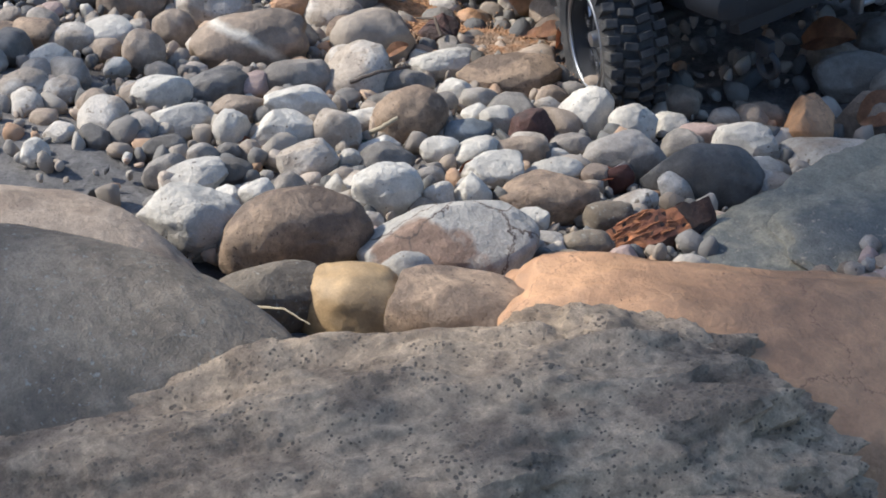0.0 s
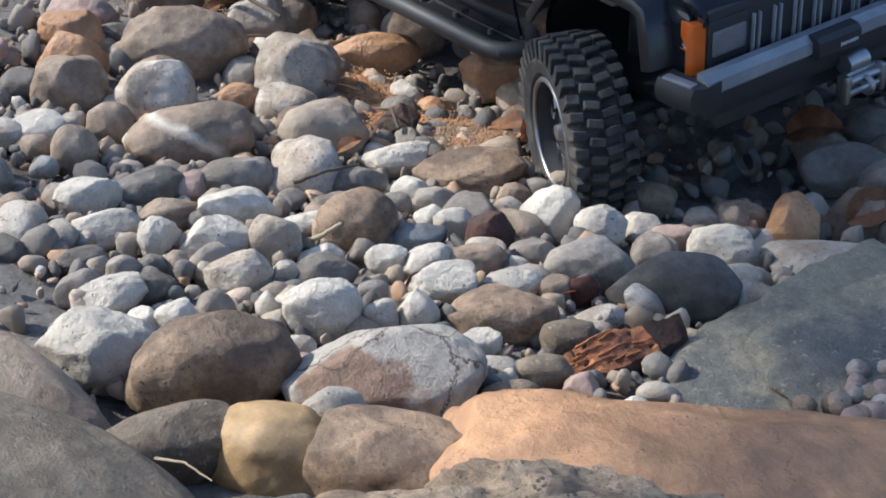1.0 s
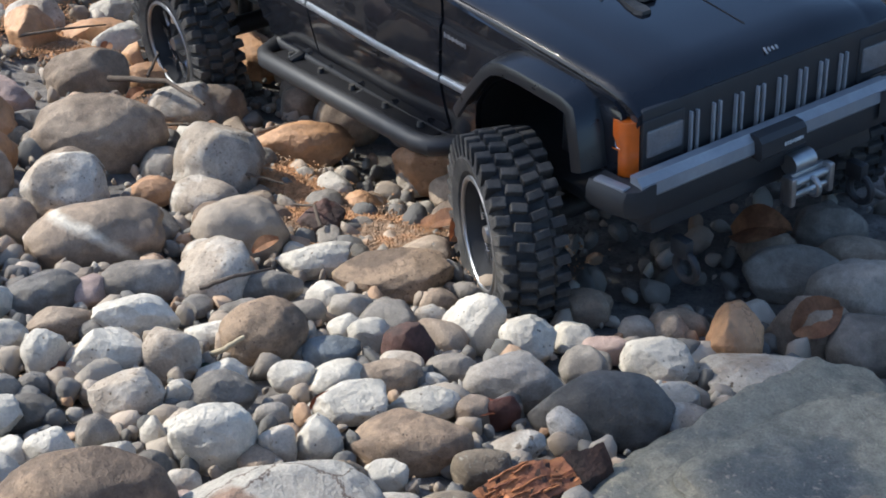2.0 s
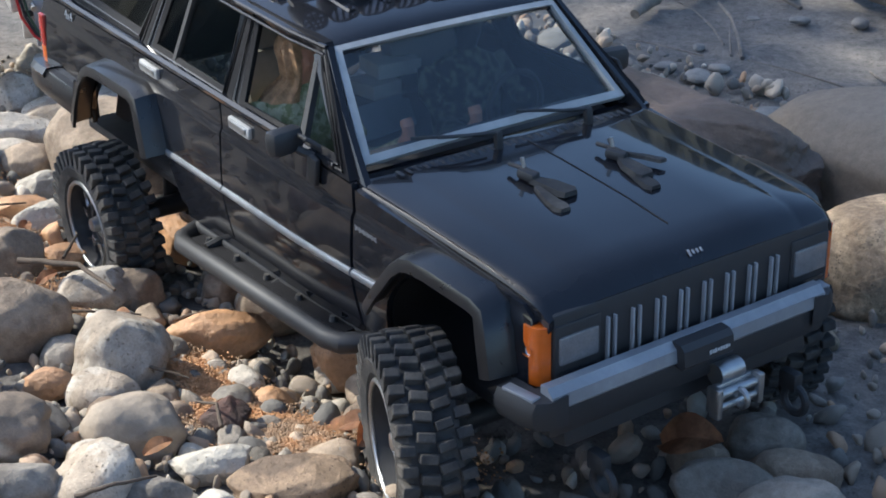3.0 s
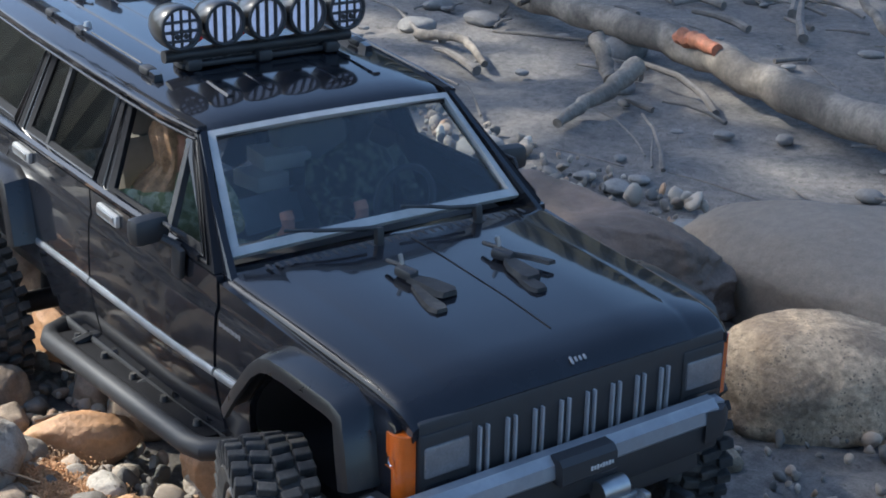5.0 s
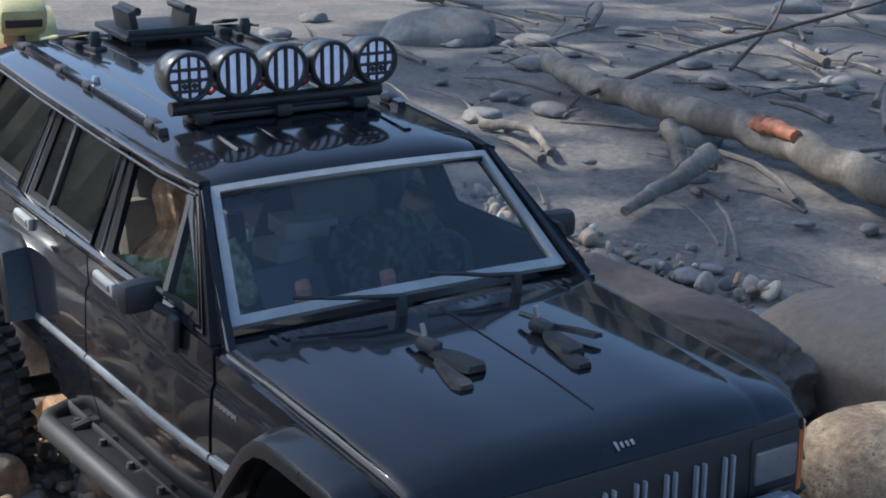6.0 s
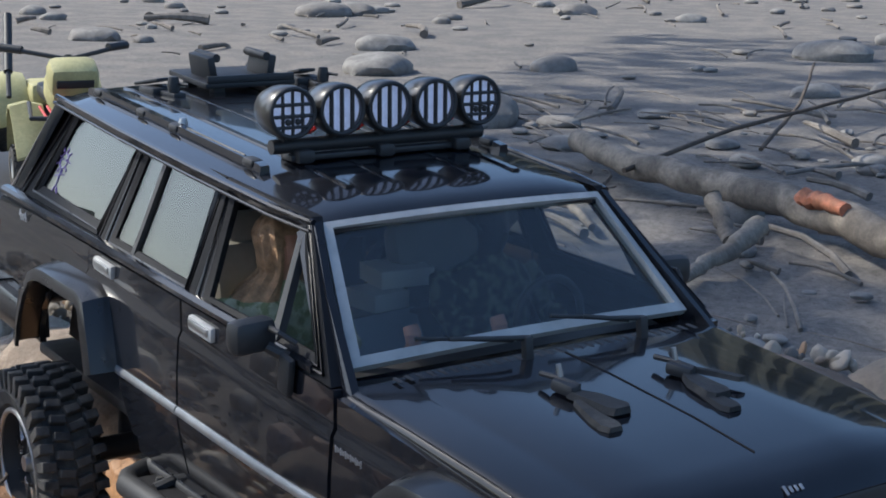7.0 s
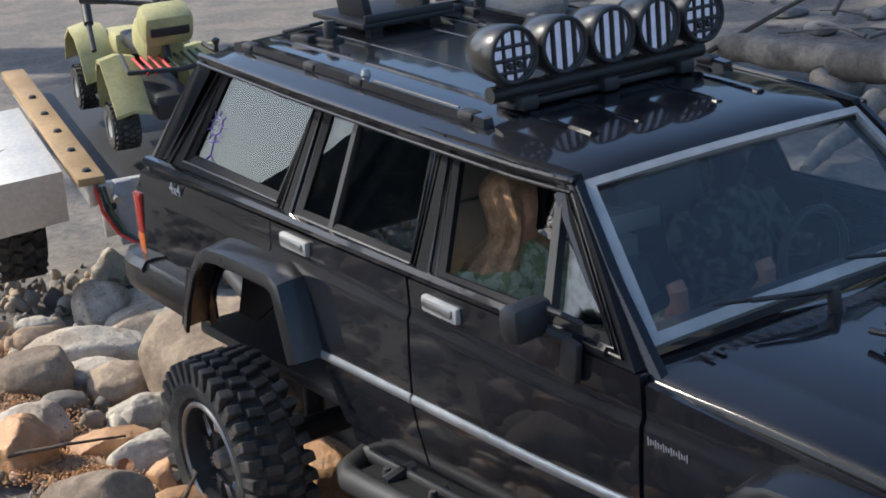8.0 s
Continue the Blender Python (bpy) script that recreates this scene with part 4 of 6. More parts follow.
def build_grit():
    """Orange grit lying in patches between the stones."""
    rnd = random.Random(21)
    base = bmesh.new()
    bmesh.ops.create_icosphere(base, subdivisions=1, radius=1.0)
    base.verts.ensure_lookup_table()
    pts = np.array([v.co[:] for v in base.verts])
    tris = np.array([[v.index for v in f_.verts] for f_ in base.faces])
    base.free()
    verts, faces = [], []
    spots = ((0.05, -1.13, 0.3, 0.16), (0.66, -1.15, 0.3, 0.2), (-0.41, -1.21, 0.25, 0.15), (-1.24, -1.41, 0.3, 0.2), (-2.84, -1.32, 0.6, 0.3), (-3.97, -1.05, 0.6, 0.3), (-3.20, -1.43, 0.5, 0.25), (-2.43, -1.38, 0.4, 0.2), (0.90, -0.71, 0.3, 0.2), (0.27, -1.27, 0.28, 0.14), (-0.16, -1.13, 0.3, 0.16), (0.56, -1.02, 0.25, 0.14))
    n = 0
    for cx, cy, sx, sy in spots:
        for _ in range(2600):
            x, y = rnd.gauss(cx, sx * 0.55), rnd.gauss(cy, sy * 0.6)
            r = rnd.uniform(0.003, 0.0085)
            z = ground_height(x, y) + 0.03 + rnd.uniform(0, 0.02)
            verts.append((pts * np.array([r, r * rnd.uniform(0.6, 1), r * rnd.uniform(0.6, 1)]) + np.array([x, y, z])) * UNIT)
            faces.append(tris + n * len(pts))
            n += 1
    me = bpy.data.meshes.new("grit")
    me.from_pydata(np.concatenate(verts).tolist(), [], np.concatenate(faces).tolist())
    me.materials.append(M["grit"])
    tagged(new("grit", me), "crumbly orange grit in patches between the stones", "grit", kind="stuff")


build_grit()


def build_shade_tree():
    """An unseen leafy tree, added towards the sun, whose crown dapples the light."""
    rnd = random.Random(9)
    a_, h_ = radians(SUN_AZIMUTH), radians(SUN_HEIGHT)
    d = 5.2 / UNIT
    c = Vector((d * math.cos(h_) * math.cos(a_), d * math.cos(h_) * math.sin(a_), d * math.sin(h_)))
    perp = Vector((-math.sin(a_), math.cos(a_), 0))
    rise = Vector((-math.cos(a_) * math.sin(h_), -math.sin(a_) * math.sin(h_), math.cos(h_)))
    foot = c + perp * -17
    foot.z = ground_height(foot.x, foot.y) - 0.4
    tree = thing("tree", "unseen leafy tree added towards the sun to cast dappled shade", "tree", at=foot)
    bm = bmesh.new()
    fork = c + perp * -11 + rise * 5
    add_tube(bm, [foot, foot.lerp(fork, 0.4) + Vector((0.8, 0, 0)), foot.lerp(fork, 0.75), fork], 1.5, 14, 0.4)
    for _ in range(12):
        tip = c + perp * rnd.uniform(-12, 6) + rise * rnd.uniform(4.5, 11)
        root = foot.lerp(fork, rnd.uniform(0.7, 1.0))
        add_tube(bm, [root, root.lerp(tip, 0.5) + Vector((0, 0, 1.2)), tip], 0.4, 8, 0.25)
    part("trunk", bm, "twig", tree)
    verts, faces = [], []
    leaf = np.array([(0, -0.5, 0), (0.28, 0, 0.06), (0, 0.5, 0), (-0.28, 0, 0.06)])

    def leaf_at(p):
        rot = np.array(Euler((rnd.uniform(0, 6), rnd.uniform(0, 6), rnd.uniform(0, 6))).to_matrix())
        verts.append((leaf * rnd.uniform(0.9, 1.7) @ rot.T + np.array(p) - np.array(foot)) * UNIT)
        n = 4 * len(faces)
        faces.append((n, n + 1, n + 2, n + 3))

    # Gaps are set so that sun reaches chosen stones.
    gaps_ = ((3.46, -0.46, 0.42), (3.56, -0.17, 0.22), (2.64, 0.29, 0.30), (3.69, 0.95, 0.10), (1.36, -0.71, 0.4), (2.95, -0.35, 0.2), (2.12, 0.36, 0.15), (0.71, -0.8, 0.3),
             (4.57, 1.49, -0.1), (4.9, 0.9, -0.05), (4.26, 0.6, 0.1), (4.02, 1.17, 0.05))

    def spray(count, s0, s1, u0, u1):
        """Leaves between two bounds across and two bounds up the crown, but for the gaps in it."""
        for _ in range(count):
            s_, u_ = rnd.uniform(s0, s1), rnd.uniform(u0, u1)
            if any((s_ - gs) ** 2 + (u_ - gu) ** 2 < (gr + 0.45) ** 2 for gs, gu, gr in gaps_):
                continue
            leaf_at(c + perp * s_ + rise * u_ + (c.normalized() * rnd.uniform(-3, 3)))

    # Leaf patches added out of view where bank, boulders and stones should be shaded.
    spray(130, -2.5, 4.7, 1.0, 2.9)
    spray(14, 2.2, 3.3, 0.5, 1.5)
    spray(30, 4.25, 4.9, 0.6, 2.1)
    spray(2, 3.5, 3.7, 1.0, 1.3)
    spray(20, 4.6, 6.6, -0.8, 1.6)
    spray(95, 3.7, 5.0, 1.6, 2.7)
    spray(60, 4.6, 6.4, -0.5, 0.7)
    spray(240, -12, -2.4, -0.4, 5.0)
    spray(20, -2.0, 4.4, -1.2, 0.9)
    spray(240, -10, 10, 3.0, 12.0)
    spray(160, 6.6, 14, -6.0, 6.0)
    spray(80, -12, -5.5, -9.0, -2.6)
    spray(1100, -34, -6.0, -4.5, 3.5)
    spray(120, -5.2, -2.3, -0.6, 2.8)
    spray(40, 1.0, 6, -9.0, -2.6)
    me = bpy.data.meshes.new("crown")
    me.from_pydata(np.concatenate(verts).tolist(), [], faces)
    me.materials.append(M["leaf"])
    ob = new("crown", me)
    ob.parent = tree


build_shade_tree()


def build_hills():
    """Wooded slopes all round, far off, out of view but mirrored in the car."""
    rnd = random.Random(3)
    bm = bmesh.new()
    n = 720
    low, mid_, top = [], [], []
    for k in range(n):
        a_ = 2 * math.pi * k / n
        d = Vector((math.cos(a_), math.sin(a_), 0))
        # Rise on the far side, added to darken what the roof mirrors.
        away = max(0.0, math.cos(a_ - radians(140)))
        low_side = max(0.0, math.cos(a_ - radians(215)))
        # Taller rise added to darken the side-window reflections.
        grove = math.exp(-((math.degrees(a_) - 215) / 5.5) ** 2)
        hgt = 125 * grove + 36 - 26 * low_side + 105 * away ** 2 + (22 - 18 * low_side) * noise.noise(d * 1.5) + (9 - 5 * low_side) * noise.noise(d * 9.0) + 6 * rnd.random()
        low.append(bm.verts.new(d * 330 + Vector((0, 0, -3))))
        mid_.append(bm.verts.new(d * (370 + 10 * rnd.random()) + Vector((0, 0, hgt * 0.5))))
        top.append(bm.verts.new(d * 420 + Vector((0, 0, hgt))))
    for k in range(n):
        j = (k + 1) % n
        bm.faces.new((low[k], low[j], mid_[j], mid_[k]))
        bm.faces.new((mid_[k], mid_[j], top[j], top[k]))
    tagged(link_mesh("backdrop", bm, "hill", smooth=False), "dark wooded slopes round the stream", "hillside", kind="structure")


build_hills()

# ---- the model car ----
def crease_z(x):
    """Height of the crease along the flank, which rises a little towards the rear."""
    return 0.965 - 0.042 * x


def side_y(x, z):
    """Half width of the body at a place on its side."""
    w = 0.815 if x < 0.3 else 0.815 - 0.045 * (x - 0.3)
    c = crease_z(x)
    low = max(0.0, min(1.0, (c - z) / 0.022))
    w += 0.010 * low - 0.004
    if z < c:
        w += 0.016 * math.sin(math.pi * max(0.0, min(1.0, (z - 0.42) / (c - 0.42))))
    if z > 1.10:
        w -= (z - 1.10) * 0.40
        if x > -0.3:
            w -= (x + 0.3) * 0.06 * (z - 1.10) / 0.36
    if z < 0.62:
        w -= (0.62 - z) * 0.12
    return w


def plate(poly, side, thick=0.03, out=0.0, cuts=False):
    """A body panel from its outline (x, z), laid on the flank; cuts: pressed to the flank's curve in between."""
    bm = bmesh.new()
    bm.faces.new([bm.verts.new((x, 0, z)) for x, z in poly])
    if cuts:
        for axis, values in ((2, (0.50, 0.57, 0.64, 0.71, 0.78, 0.84)), (0, np.arange(-2.6, 1.8, 0.2))):
            for v in values:
                n = Vector((0, 0, 1)) if axis == 2 else Vector((1, 0, 0))
                bmesh.ops.bisect_plane(bm, geom=bm.verts[:] + bm.edges[:] + bm.faces[:], plane_co=n * float(v), plane_no=n)
        for d in (-0.10, -0.05, -0.022, 0.0, 0.03):
            bmesh.ops.bisect_plane(bm, geom=bm.verts[:] + bm.edges[:] + bm.faces[:], plane_co=(0, 0, 0.965 + d), plane_no=Vector((0.042, 0, 1)).normalized())
    faces = bm.faces[:]
    back = bmesh.ops.duplicate(bm, geom=bm.verts[:] + bm.edges[:] + faces)
    rim = [e for e in bm.edges if len(e.link_faces) == 1]
    copies = {v for v in back["geom"] if isinstance(v, bmesh.types.BMVert)}
    bmesh.ops.reverse_faces(bm, faces=[f_ for f_ in back["geom"] if isinstance(f_, bmesh.types.BMFace)])
    for v in bm.verts:
        v.co.y = side * (side_y(v.co.x, v.co.z) + out - (thick if v in copies else 0.0))
    bmesh.ops.bridge_loops(bm, edges=rim)
    return bm


def ring_plate(outer, inner, side, thick=0.04, out=0.0):
    """A window frame between two outlines (x, z) of equal length."""
    bm = bmesh.new()
    loops = []
    for poly, o in ((outer, out), (inner, out - 0.012), (inner, out - thick), (outer, out - thick)):
        loops.append([bm.verts.new((x, side * (side_y(x, z) + o), z)) for x, z in poly])
    n = len(outer)
    for i in range(4):
        a_, b_ = loops[i], loops[(i + 1) % 4]
        for k in range(n):
            bm.faces.new((a_[k], a_[(k + 1) % n], b_[(k + 1) % n], b_[k]))
    return bm


def shrink(poly, d):
    """An outline drawn in towards its middle by about d."""
    cx, cz = sum(p[0] for p in poly) / len(poly), sum(p[1] for p in poly) / len(poly)
    return [(x + d * (1 if x < cx else -1), z + d * (1 if z < cz else -1)) for x, z in poly]


def arch(cx, cz, r, lo, hi, n=12):
    return [(cx + r * math.cos(radians(lo + (hi - lo) * k / n)), cz + r * 0.95 * math.sin(radians(lo + (hi - lo) * k / n))) for k in range(n + 1)]


car = thing("model_car", "black glossy scale model off-road wagon with roof lamps, stuck among stones", "model car", at=(0, 0, 0))

FRONT_X, REAR_X, AXLE_Z, TYRE_R = 1.31, -1.69, 0.235, 0.43


def flare_bmesh(path, side, width=0.16):
    """A wheel-arch flare: a flat lip and an outer flange along a path (x, z)."""
    rings = []
    for i, (x, z) in enumerate(path):
        w = side_y(x, max(z, 0.5)) - 0.006
        x0, z0 = path[max(0, i - 1)]
        x1, z1 = path[min(len(path) - 1, i + 1)]
        d = Vector((x1 - x0, z1 - z0)).normalized()
        nx, nz = -d.y, d.x
        rings.append([Vector((x + nx * a_, side * (w + b_), z + nz * a_)) for a_, b_ in
                      ((0.016, 0.0), (0.012, width * 0.35), (0.004, width * 0.7), (-0.006, width * 0.94), (-0.022, width), (-0.055, width + 0.004), (-0.058, width - 0.012), (-0.026, width - 0.022), (-0.012, 0.0))])
    return loft(rings)


def build_side(side):
    f_arch = arch(1.32, 0.46, 0.43, 12, 168)
    r_arch = arch(-1.55, 0.46, 0.50, 8, 172)
    part("fender", plate([(0.695, 0.42), (0.695, 1.035), (1.2, 0.985), (1.74, 0.93), (1.80, 0.88), (1.80, 0.56)] + f_arch + [(0.88, 0.42)], side, cuts=True), "paint", car)
    part("front_door", plate([(-0.425, 0.42), (-0.425, 1.10), (0.20, 1.085), (0.680, 1.055), (0.680, 0.42)], side, out=0.004, cuts=True), "paint", car)
    part("rear_door", plate([(-0.440, 0.42), (-0.440, 1.10), (-1.39, 1.12), (-1.39, 0.99), (-1.08, 0.86), (-1.02, 0.62), (-0.99, 0.42)], side, out=0.004, cuts=True), "paint", car)
    part("quarter_panel", plate([(-1.405, 0.96), (-1.405, 1.12), (-2.62, 1.14), (-2.66, 1.04), (-2.64, 0.62), (-2.06, 0.54)] + r_arch[::-1][1:9], side, cuts=True), "paint", car)
    part("sill", plate([(-0.98, 0.34), (-0.98, 0.43), (0.90, 0.43), (0.90, 0.34)], side, thick=0.08, out=-0.01), "paint", car)
    # belt ledge under the windows
    part("belt_ledge", loft([[Vector((x, side * (side_y(x, 1.10) + dy), 1.115 - 0.03 * x + dz)) for dy, dz in ((-0.03, -0.02), (0.008, -0.018), (0.010, 0.0), (-0.004, 0.014), (-0.03, 0.016))] for x in (-2.55, -1.8, -1.0, -0.2, 0.55)]), "paint", car)
    # window frames and panes
    specs = (("front_door", [(-0.40, 1.110), (-0.395, 1.545), (0.215, 1.500), (0.66, 1.060)], [(-0.262, 1.135), (-0.318, 1.500), (0.190, 1.468), (0.56, 1.118)]),
             ("rear_door", [(-1.33, 1.125), (-1.225, 1.600), (-0.405, 1.545), (-0.415, 1.110)], [(-1.205, 1.175), (-1.145, 1.545), (-0.462, 1.505), (-0.440, 1.150)]),
             ("quarter", [(-2.56, 1.140), (-2.11, 1.655), (-1.235, 1.600), (-1.345, 1.125)], [(-2.165, 1.240), (-2.000, 1.605), (-1.245, 1.570), (-1.385, 1.205)]))
    for nm, outer, inner in specs:
        part("window_frame", ring_plate(outer, inner, side), "frame", car)
        for share, r_ in ((0.5, 0.007), (0.82, 0.006)):
            ridge = [(a0 + (b0 - a0) * share, a1 + (b1 - a1) * share) for (a0, a1), (b0, b1) in zip(outer, inner)]
            part("frame_ridge", tube([(x, side * (side_y(x, z) - 0.002), z) for x, z in ridge + ridge[:1]], r_, 6), "gloss", car)
        part("window_seal", ring_plate(shrink(inner, -0.010), shrink(inner, 0.014), side, thick=0.02, out=0.003), "frame", car)
        if nm != "front_door":
            pane = plate(inner, side, thick=0.008, out=-0.016)
            part("side_window", pane, "smoked", car).visible_shadow = False
        else:
            part("vent_window", plate([(0.300, 1.135), (0.215, 1.440), (0.56, 1.118)], side, thick=0.008, out=-0.028), "glass", car).visible_shadow = False
            part("window_post", plate([(0.262, 1.125), (0.170, 1.470), (0.200, 1.465), (0.302, 1.125)], side, thick=0.03, out=0.0), "black", car)
        if nm == "rear_door":
            part("window_post", plate([(-0.985, 1.165), (-0.960, 1.535), (-0.930, 1.535), (-0.955, 1.165)], side, thick=0.03, out=0.0), "black", car)
    # handles
    for hx, hz in ((-0.235, 1.040), (-1.188, 1.072)):
        w = side_y(hx, hz)
        h = part("door_handle", box((hx, side * (w + 0.008), hz), (0.20, 0.03, 0.058), (0, 2.4, 0), 0.013), "trim", car, "pale grey recessed handle")
        part("grip", box((hx, side * (w + 0.025), hz + 0.006), (0.16, 0.012, 0.028), (0, 2.4, 0), 0.005), "silver", h)
    # side moulding in three lengths
    for x0, x1 in ((-1.05, -0.437), (-0.424, 0.683), (0.697, 0.93)):
        pts_ = [(x, side * (side_y(x, 0.676) + 0.006), 0.678 - 0.006 * x) for x in np.linspace(x0, x1, 6)]
        bm = loft([[Vector((x, y + side * dy, z + dz)) for dy, dz in ((-0.015, -0.019), (0.004, -0.016), (0.010, -0.004), (0.010, 0.006), (0.004, 0.017), (-0.015, 0.019))] for x, y, z in pts_])
        part("side_moulding", bm, "moulding", car, "satin grey rub strip")
    # flares
    part("wheel_flare", flare_bmesh([(0.915, 0.655), (0.99, 0.76), (1.09, 0.885), (1.145, 0.930), (1.21, 0.948), (1.32, 0.950), (1.58, 0.932), (1.65, 0.905), (1.695, 0.82), (1.73, 0.66)], side, 0.125), "gloss", car, "glossy dark flare")
    rf = part("wheel_flare", flare_bmesh([(-2.07, 0.58), (-2.00, 0.70), (-1.90, 0.86), (-1.82, 0.945), (-1.74, 0.978), (-1.64, 0.988), (-1.22, 0.985), (-1.14, 0.955), (-1.09, 0.85), (-1.04, 0.675)], side, 0.125), "gloss", car, "glossy dark flare")
    part("flare_end", plate([(-2.085, 0.575), (-1.93, 0.85), (-1.90, 0.84), (-2.04, 0.575)], side, thick=0.02, out=0.112), "gloss", rf)
    part("arch_liner", plate([(-2.06, 0.56), (-1.92, 0.80), (-1.78, 0.93), (-1.66, 0.95), (-1.66, 0.70), (-1.90, 0.56)], side, thick=0.02, out=-0.14), "frame", rf)
    # rock slider below the sill
    sl = [(-1.02, side * 0.70, 0.250), (-0.95, side * 0.84, 0.245), (-0.88, side * 0.875, 0.247), (0.54, side * 0.875, 0.322), (0.63, side * 0.855, 0.330), (0.70, side * 0.76, 0.335), (0.72, side * 0.66, 0.338)]
    s_ = part("rock_slider", tube(sl, 0.048, 12), "black", car, "black tubular side step")
    part("inner_rail", tube([(-0.98, side * 0.72, 0.270), (0.70, side * 0.72, 0.350)], 0.040, 10), "black", s_)
    part("step_plate", box((-0.15, side * 0.80, 0.300), (1.45, 0.13, 0.02), (0, -2.9, 0), 0.006), "frame", s_)
    for bx in (-0.75, -0.45, -0.15, 0.15, 0.45):
        part("bolt", lathe([(0, 0.018), (0.014, 0.018), (0.018, 0.0), (0.018, -0.02)], (bx, side * 0.79, 0.318 + 0.05 * (bx + 0.15)), "z", 10), "rubber", s_)
    for bx in (-0.7, -0.1, 0.5):
        part("bracket", tube([(bx, side * 0.83, 0.28), (bx, side * 0.5, 0.36)], 0.025, 8), "black", s_)
    # mirror
    mx, my = 0.335, side * (0.905 if side < 0 else 0.865)
    mr = part("door_mirror", box((mx, my, 1.165), (0.085, 0.165, 0.118), (0, 0, side * -8), 0.036), "black", car)
    part("mirror_face", box((mx - 0.042, my, 1.165), (0.006, 0.13, 0.085), (0, 0, side * -8), 0.003), "chrome", mr)
    part("mirror_arm", tube([(mx + 0.07, side * side_y(mx, 1.10), 1.095), (mx + 0.05, my - side * 0.07, 1.11), (mx + 0.03, my - side * 0.04, 1.13)], 0.020, 8), "black", mr)
    part("mirror_arm", tube([(mx + 0.13, side * side_y(mx, 1.10), 1.155), (mx + 0.10, my - side * 0.05, 1.19), (mx + 0.02, my - side * 0.05, 1.19)], 0.010, 8), "black", mr)
    part("mirror_brace", box((mx + 0.09, side * (side_y(mx, 1.0) + 0.018), 1.045), (0.075, 0.03, 0.13), (0, 10, 0), 0.012), "black", mr)
    # side script as plain pale strokes
    for k in range(16):
        x = 0.715 + k * 0.0095
        part("badge_stroke", box((x, side * (side_y(x, 0.878) + 0.003), 0.884 - k * 0.0006), (0.0042, 0.002, (0.024, 0.017, 0.013)[k % 3]), (0, 0, 0), 0.0006), "dull", car)
    # tail lamp
    t_ = part("tail_lamp", box((-2.640, side * (side_y(-2.6, 0.95) - 0.024), 0.945), (0.07, 0.07, 0.19), (0, 2, 0), 0.010), "redlens", car)
    part("amber_segment", box((-2.646, side * (side_y(-2.6, 0.85) - 0.030), 0.800), (0.07, 0.07, 0.10), (0, 2, 0), 0.010), "amber", t_)
    # turn signal
    lamp_ = part("turn_signal", loft([[Vector((x, side * y, z)) for x, y in ((1.765, 0.735), (1.767, 0.764), (1.800, 0.766), (1.830, 0.756), (1.846, 0.736), (1.850, 0.704), (1.80, 0.704))] for z in (0.640, 0.648, 0.862, 0.870)]), "amber", car, "amber wrap-round lens")
    part("lens_seam", box((1.79, side * 0.766, 0.750), (0.05, 0.003, 0.006), (0, 0, 0), 0.001), "amber", lamp_)
    # Chrome stud added on the lens to imitate a highlight.
    part("bulb_glint", lathe([(0.0, 0.012), (0.012, 0.009), (0.018, 0.0)], (1.80, side * 0.768, 0.775), "y", 12), "chrome", lamp_)


for s in (-1, 1):
    build_side(s)


def roof_ring(x, half, edge, crown, thick):
    top = []
    n = 16
    for k in range(n + 1):
        u = -1 + 2 * k / n
        drop = abs(u) ** 6
        top.append(Vector((x, half * u, crown - (crown - edge) * drop - 0.010 * u * u)))
    return top + [Vector((p.x, p.y * 0.985, p.z - thick)) for p in top[::-1]]


part("roof", loft([roof_ring(0.250, 0.590, 1.462, 1.478, 0.015), roof_ring(0.225, 0.605, 1.478, 1.500, 0.02), roof_ring(0.17, 0.625, 1.492, 1.524, 0.03), roof_ring(0.08, 0.640, 1.503, 1.543, 0.04), roof_ring(-0.15, 0.652, 1.522, 1.572, 0.04), roof_ring(-0.6, 0.662, 1.556, 1.608, 0.04),
                   roof_ring(-1.2, 0.668, 1.600, 1.652, 0.04), roof_ring(-1.9, 0.665, 1.650, 1.698, 0.04), roof_ring(-2.10, 0.655, 1.660, 1.700, 0.04), roof_ring(-2.20, 0.63, 1.650, 1.672, 0.02)]), "paint", car)
for side in (-1, 1):
    for dy, dz, r_ in ((0.0, 0.0, 0.012), (0.014, -0.028, 0.008)):
        part("roof_gutter", tube([(0.235, side * (0.622 + dy), 1.485 + dz), (0.0, side * (0.655 + dy), 1.505 + dz), (-0.6, side * (0.674 + dy), 1.552 + dz), (-1.3, side * (0.680 + dy), 1.605 + dz), (-2.12, side * (0.668 + dy), 1.668 + dz)], r_, 8), "paint", car)
    part("a_pillar", loft([[Vector((x + dx, side * (y + dy), z + dz)) for dx, dy, dz in ((0.02, -0.012, 0.015), (0.02, 0.015, 0.01), (-0.05, 0.045, -0.03), (-0.07, 0.03, -0.05), (-0.06, -0.02, -0.04))] for x, y, z in ((0.70, 0.740, 1.035), (0.42, 0.670, 1.275), (0.22, 0.605, 1.475))]), "paint", car)
    part("rear_pillar", loft([[Vector((x + dx, side * (y + dy), z)) for dx, dy in ((0.10, 0.0), (0.0, 0.012), (-0.07, -0.01), (-0.08, -0.06), (0.04, -0.06))] for x, y, z in ((-2.59, 0.795, 1.10), (-2.36, 0.715, 1.38), (-2.13, 0.640, 1.655))]), "paint", car)
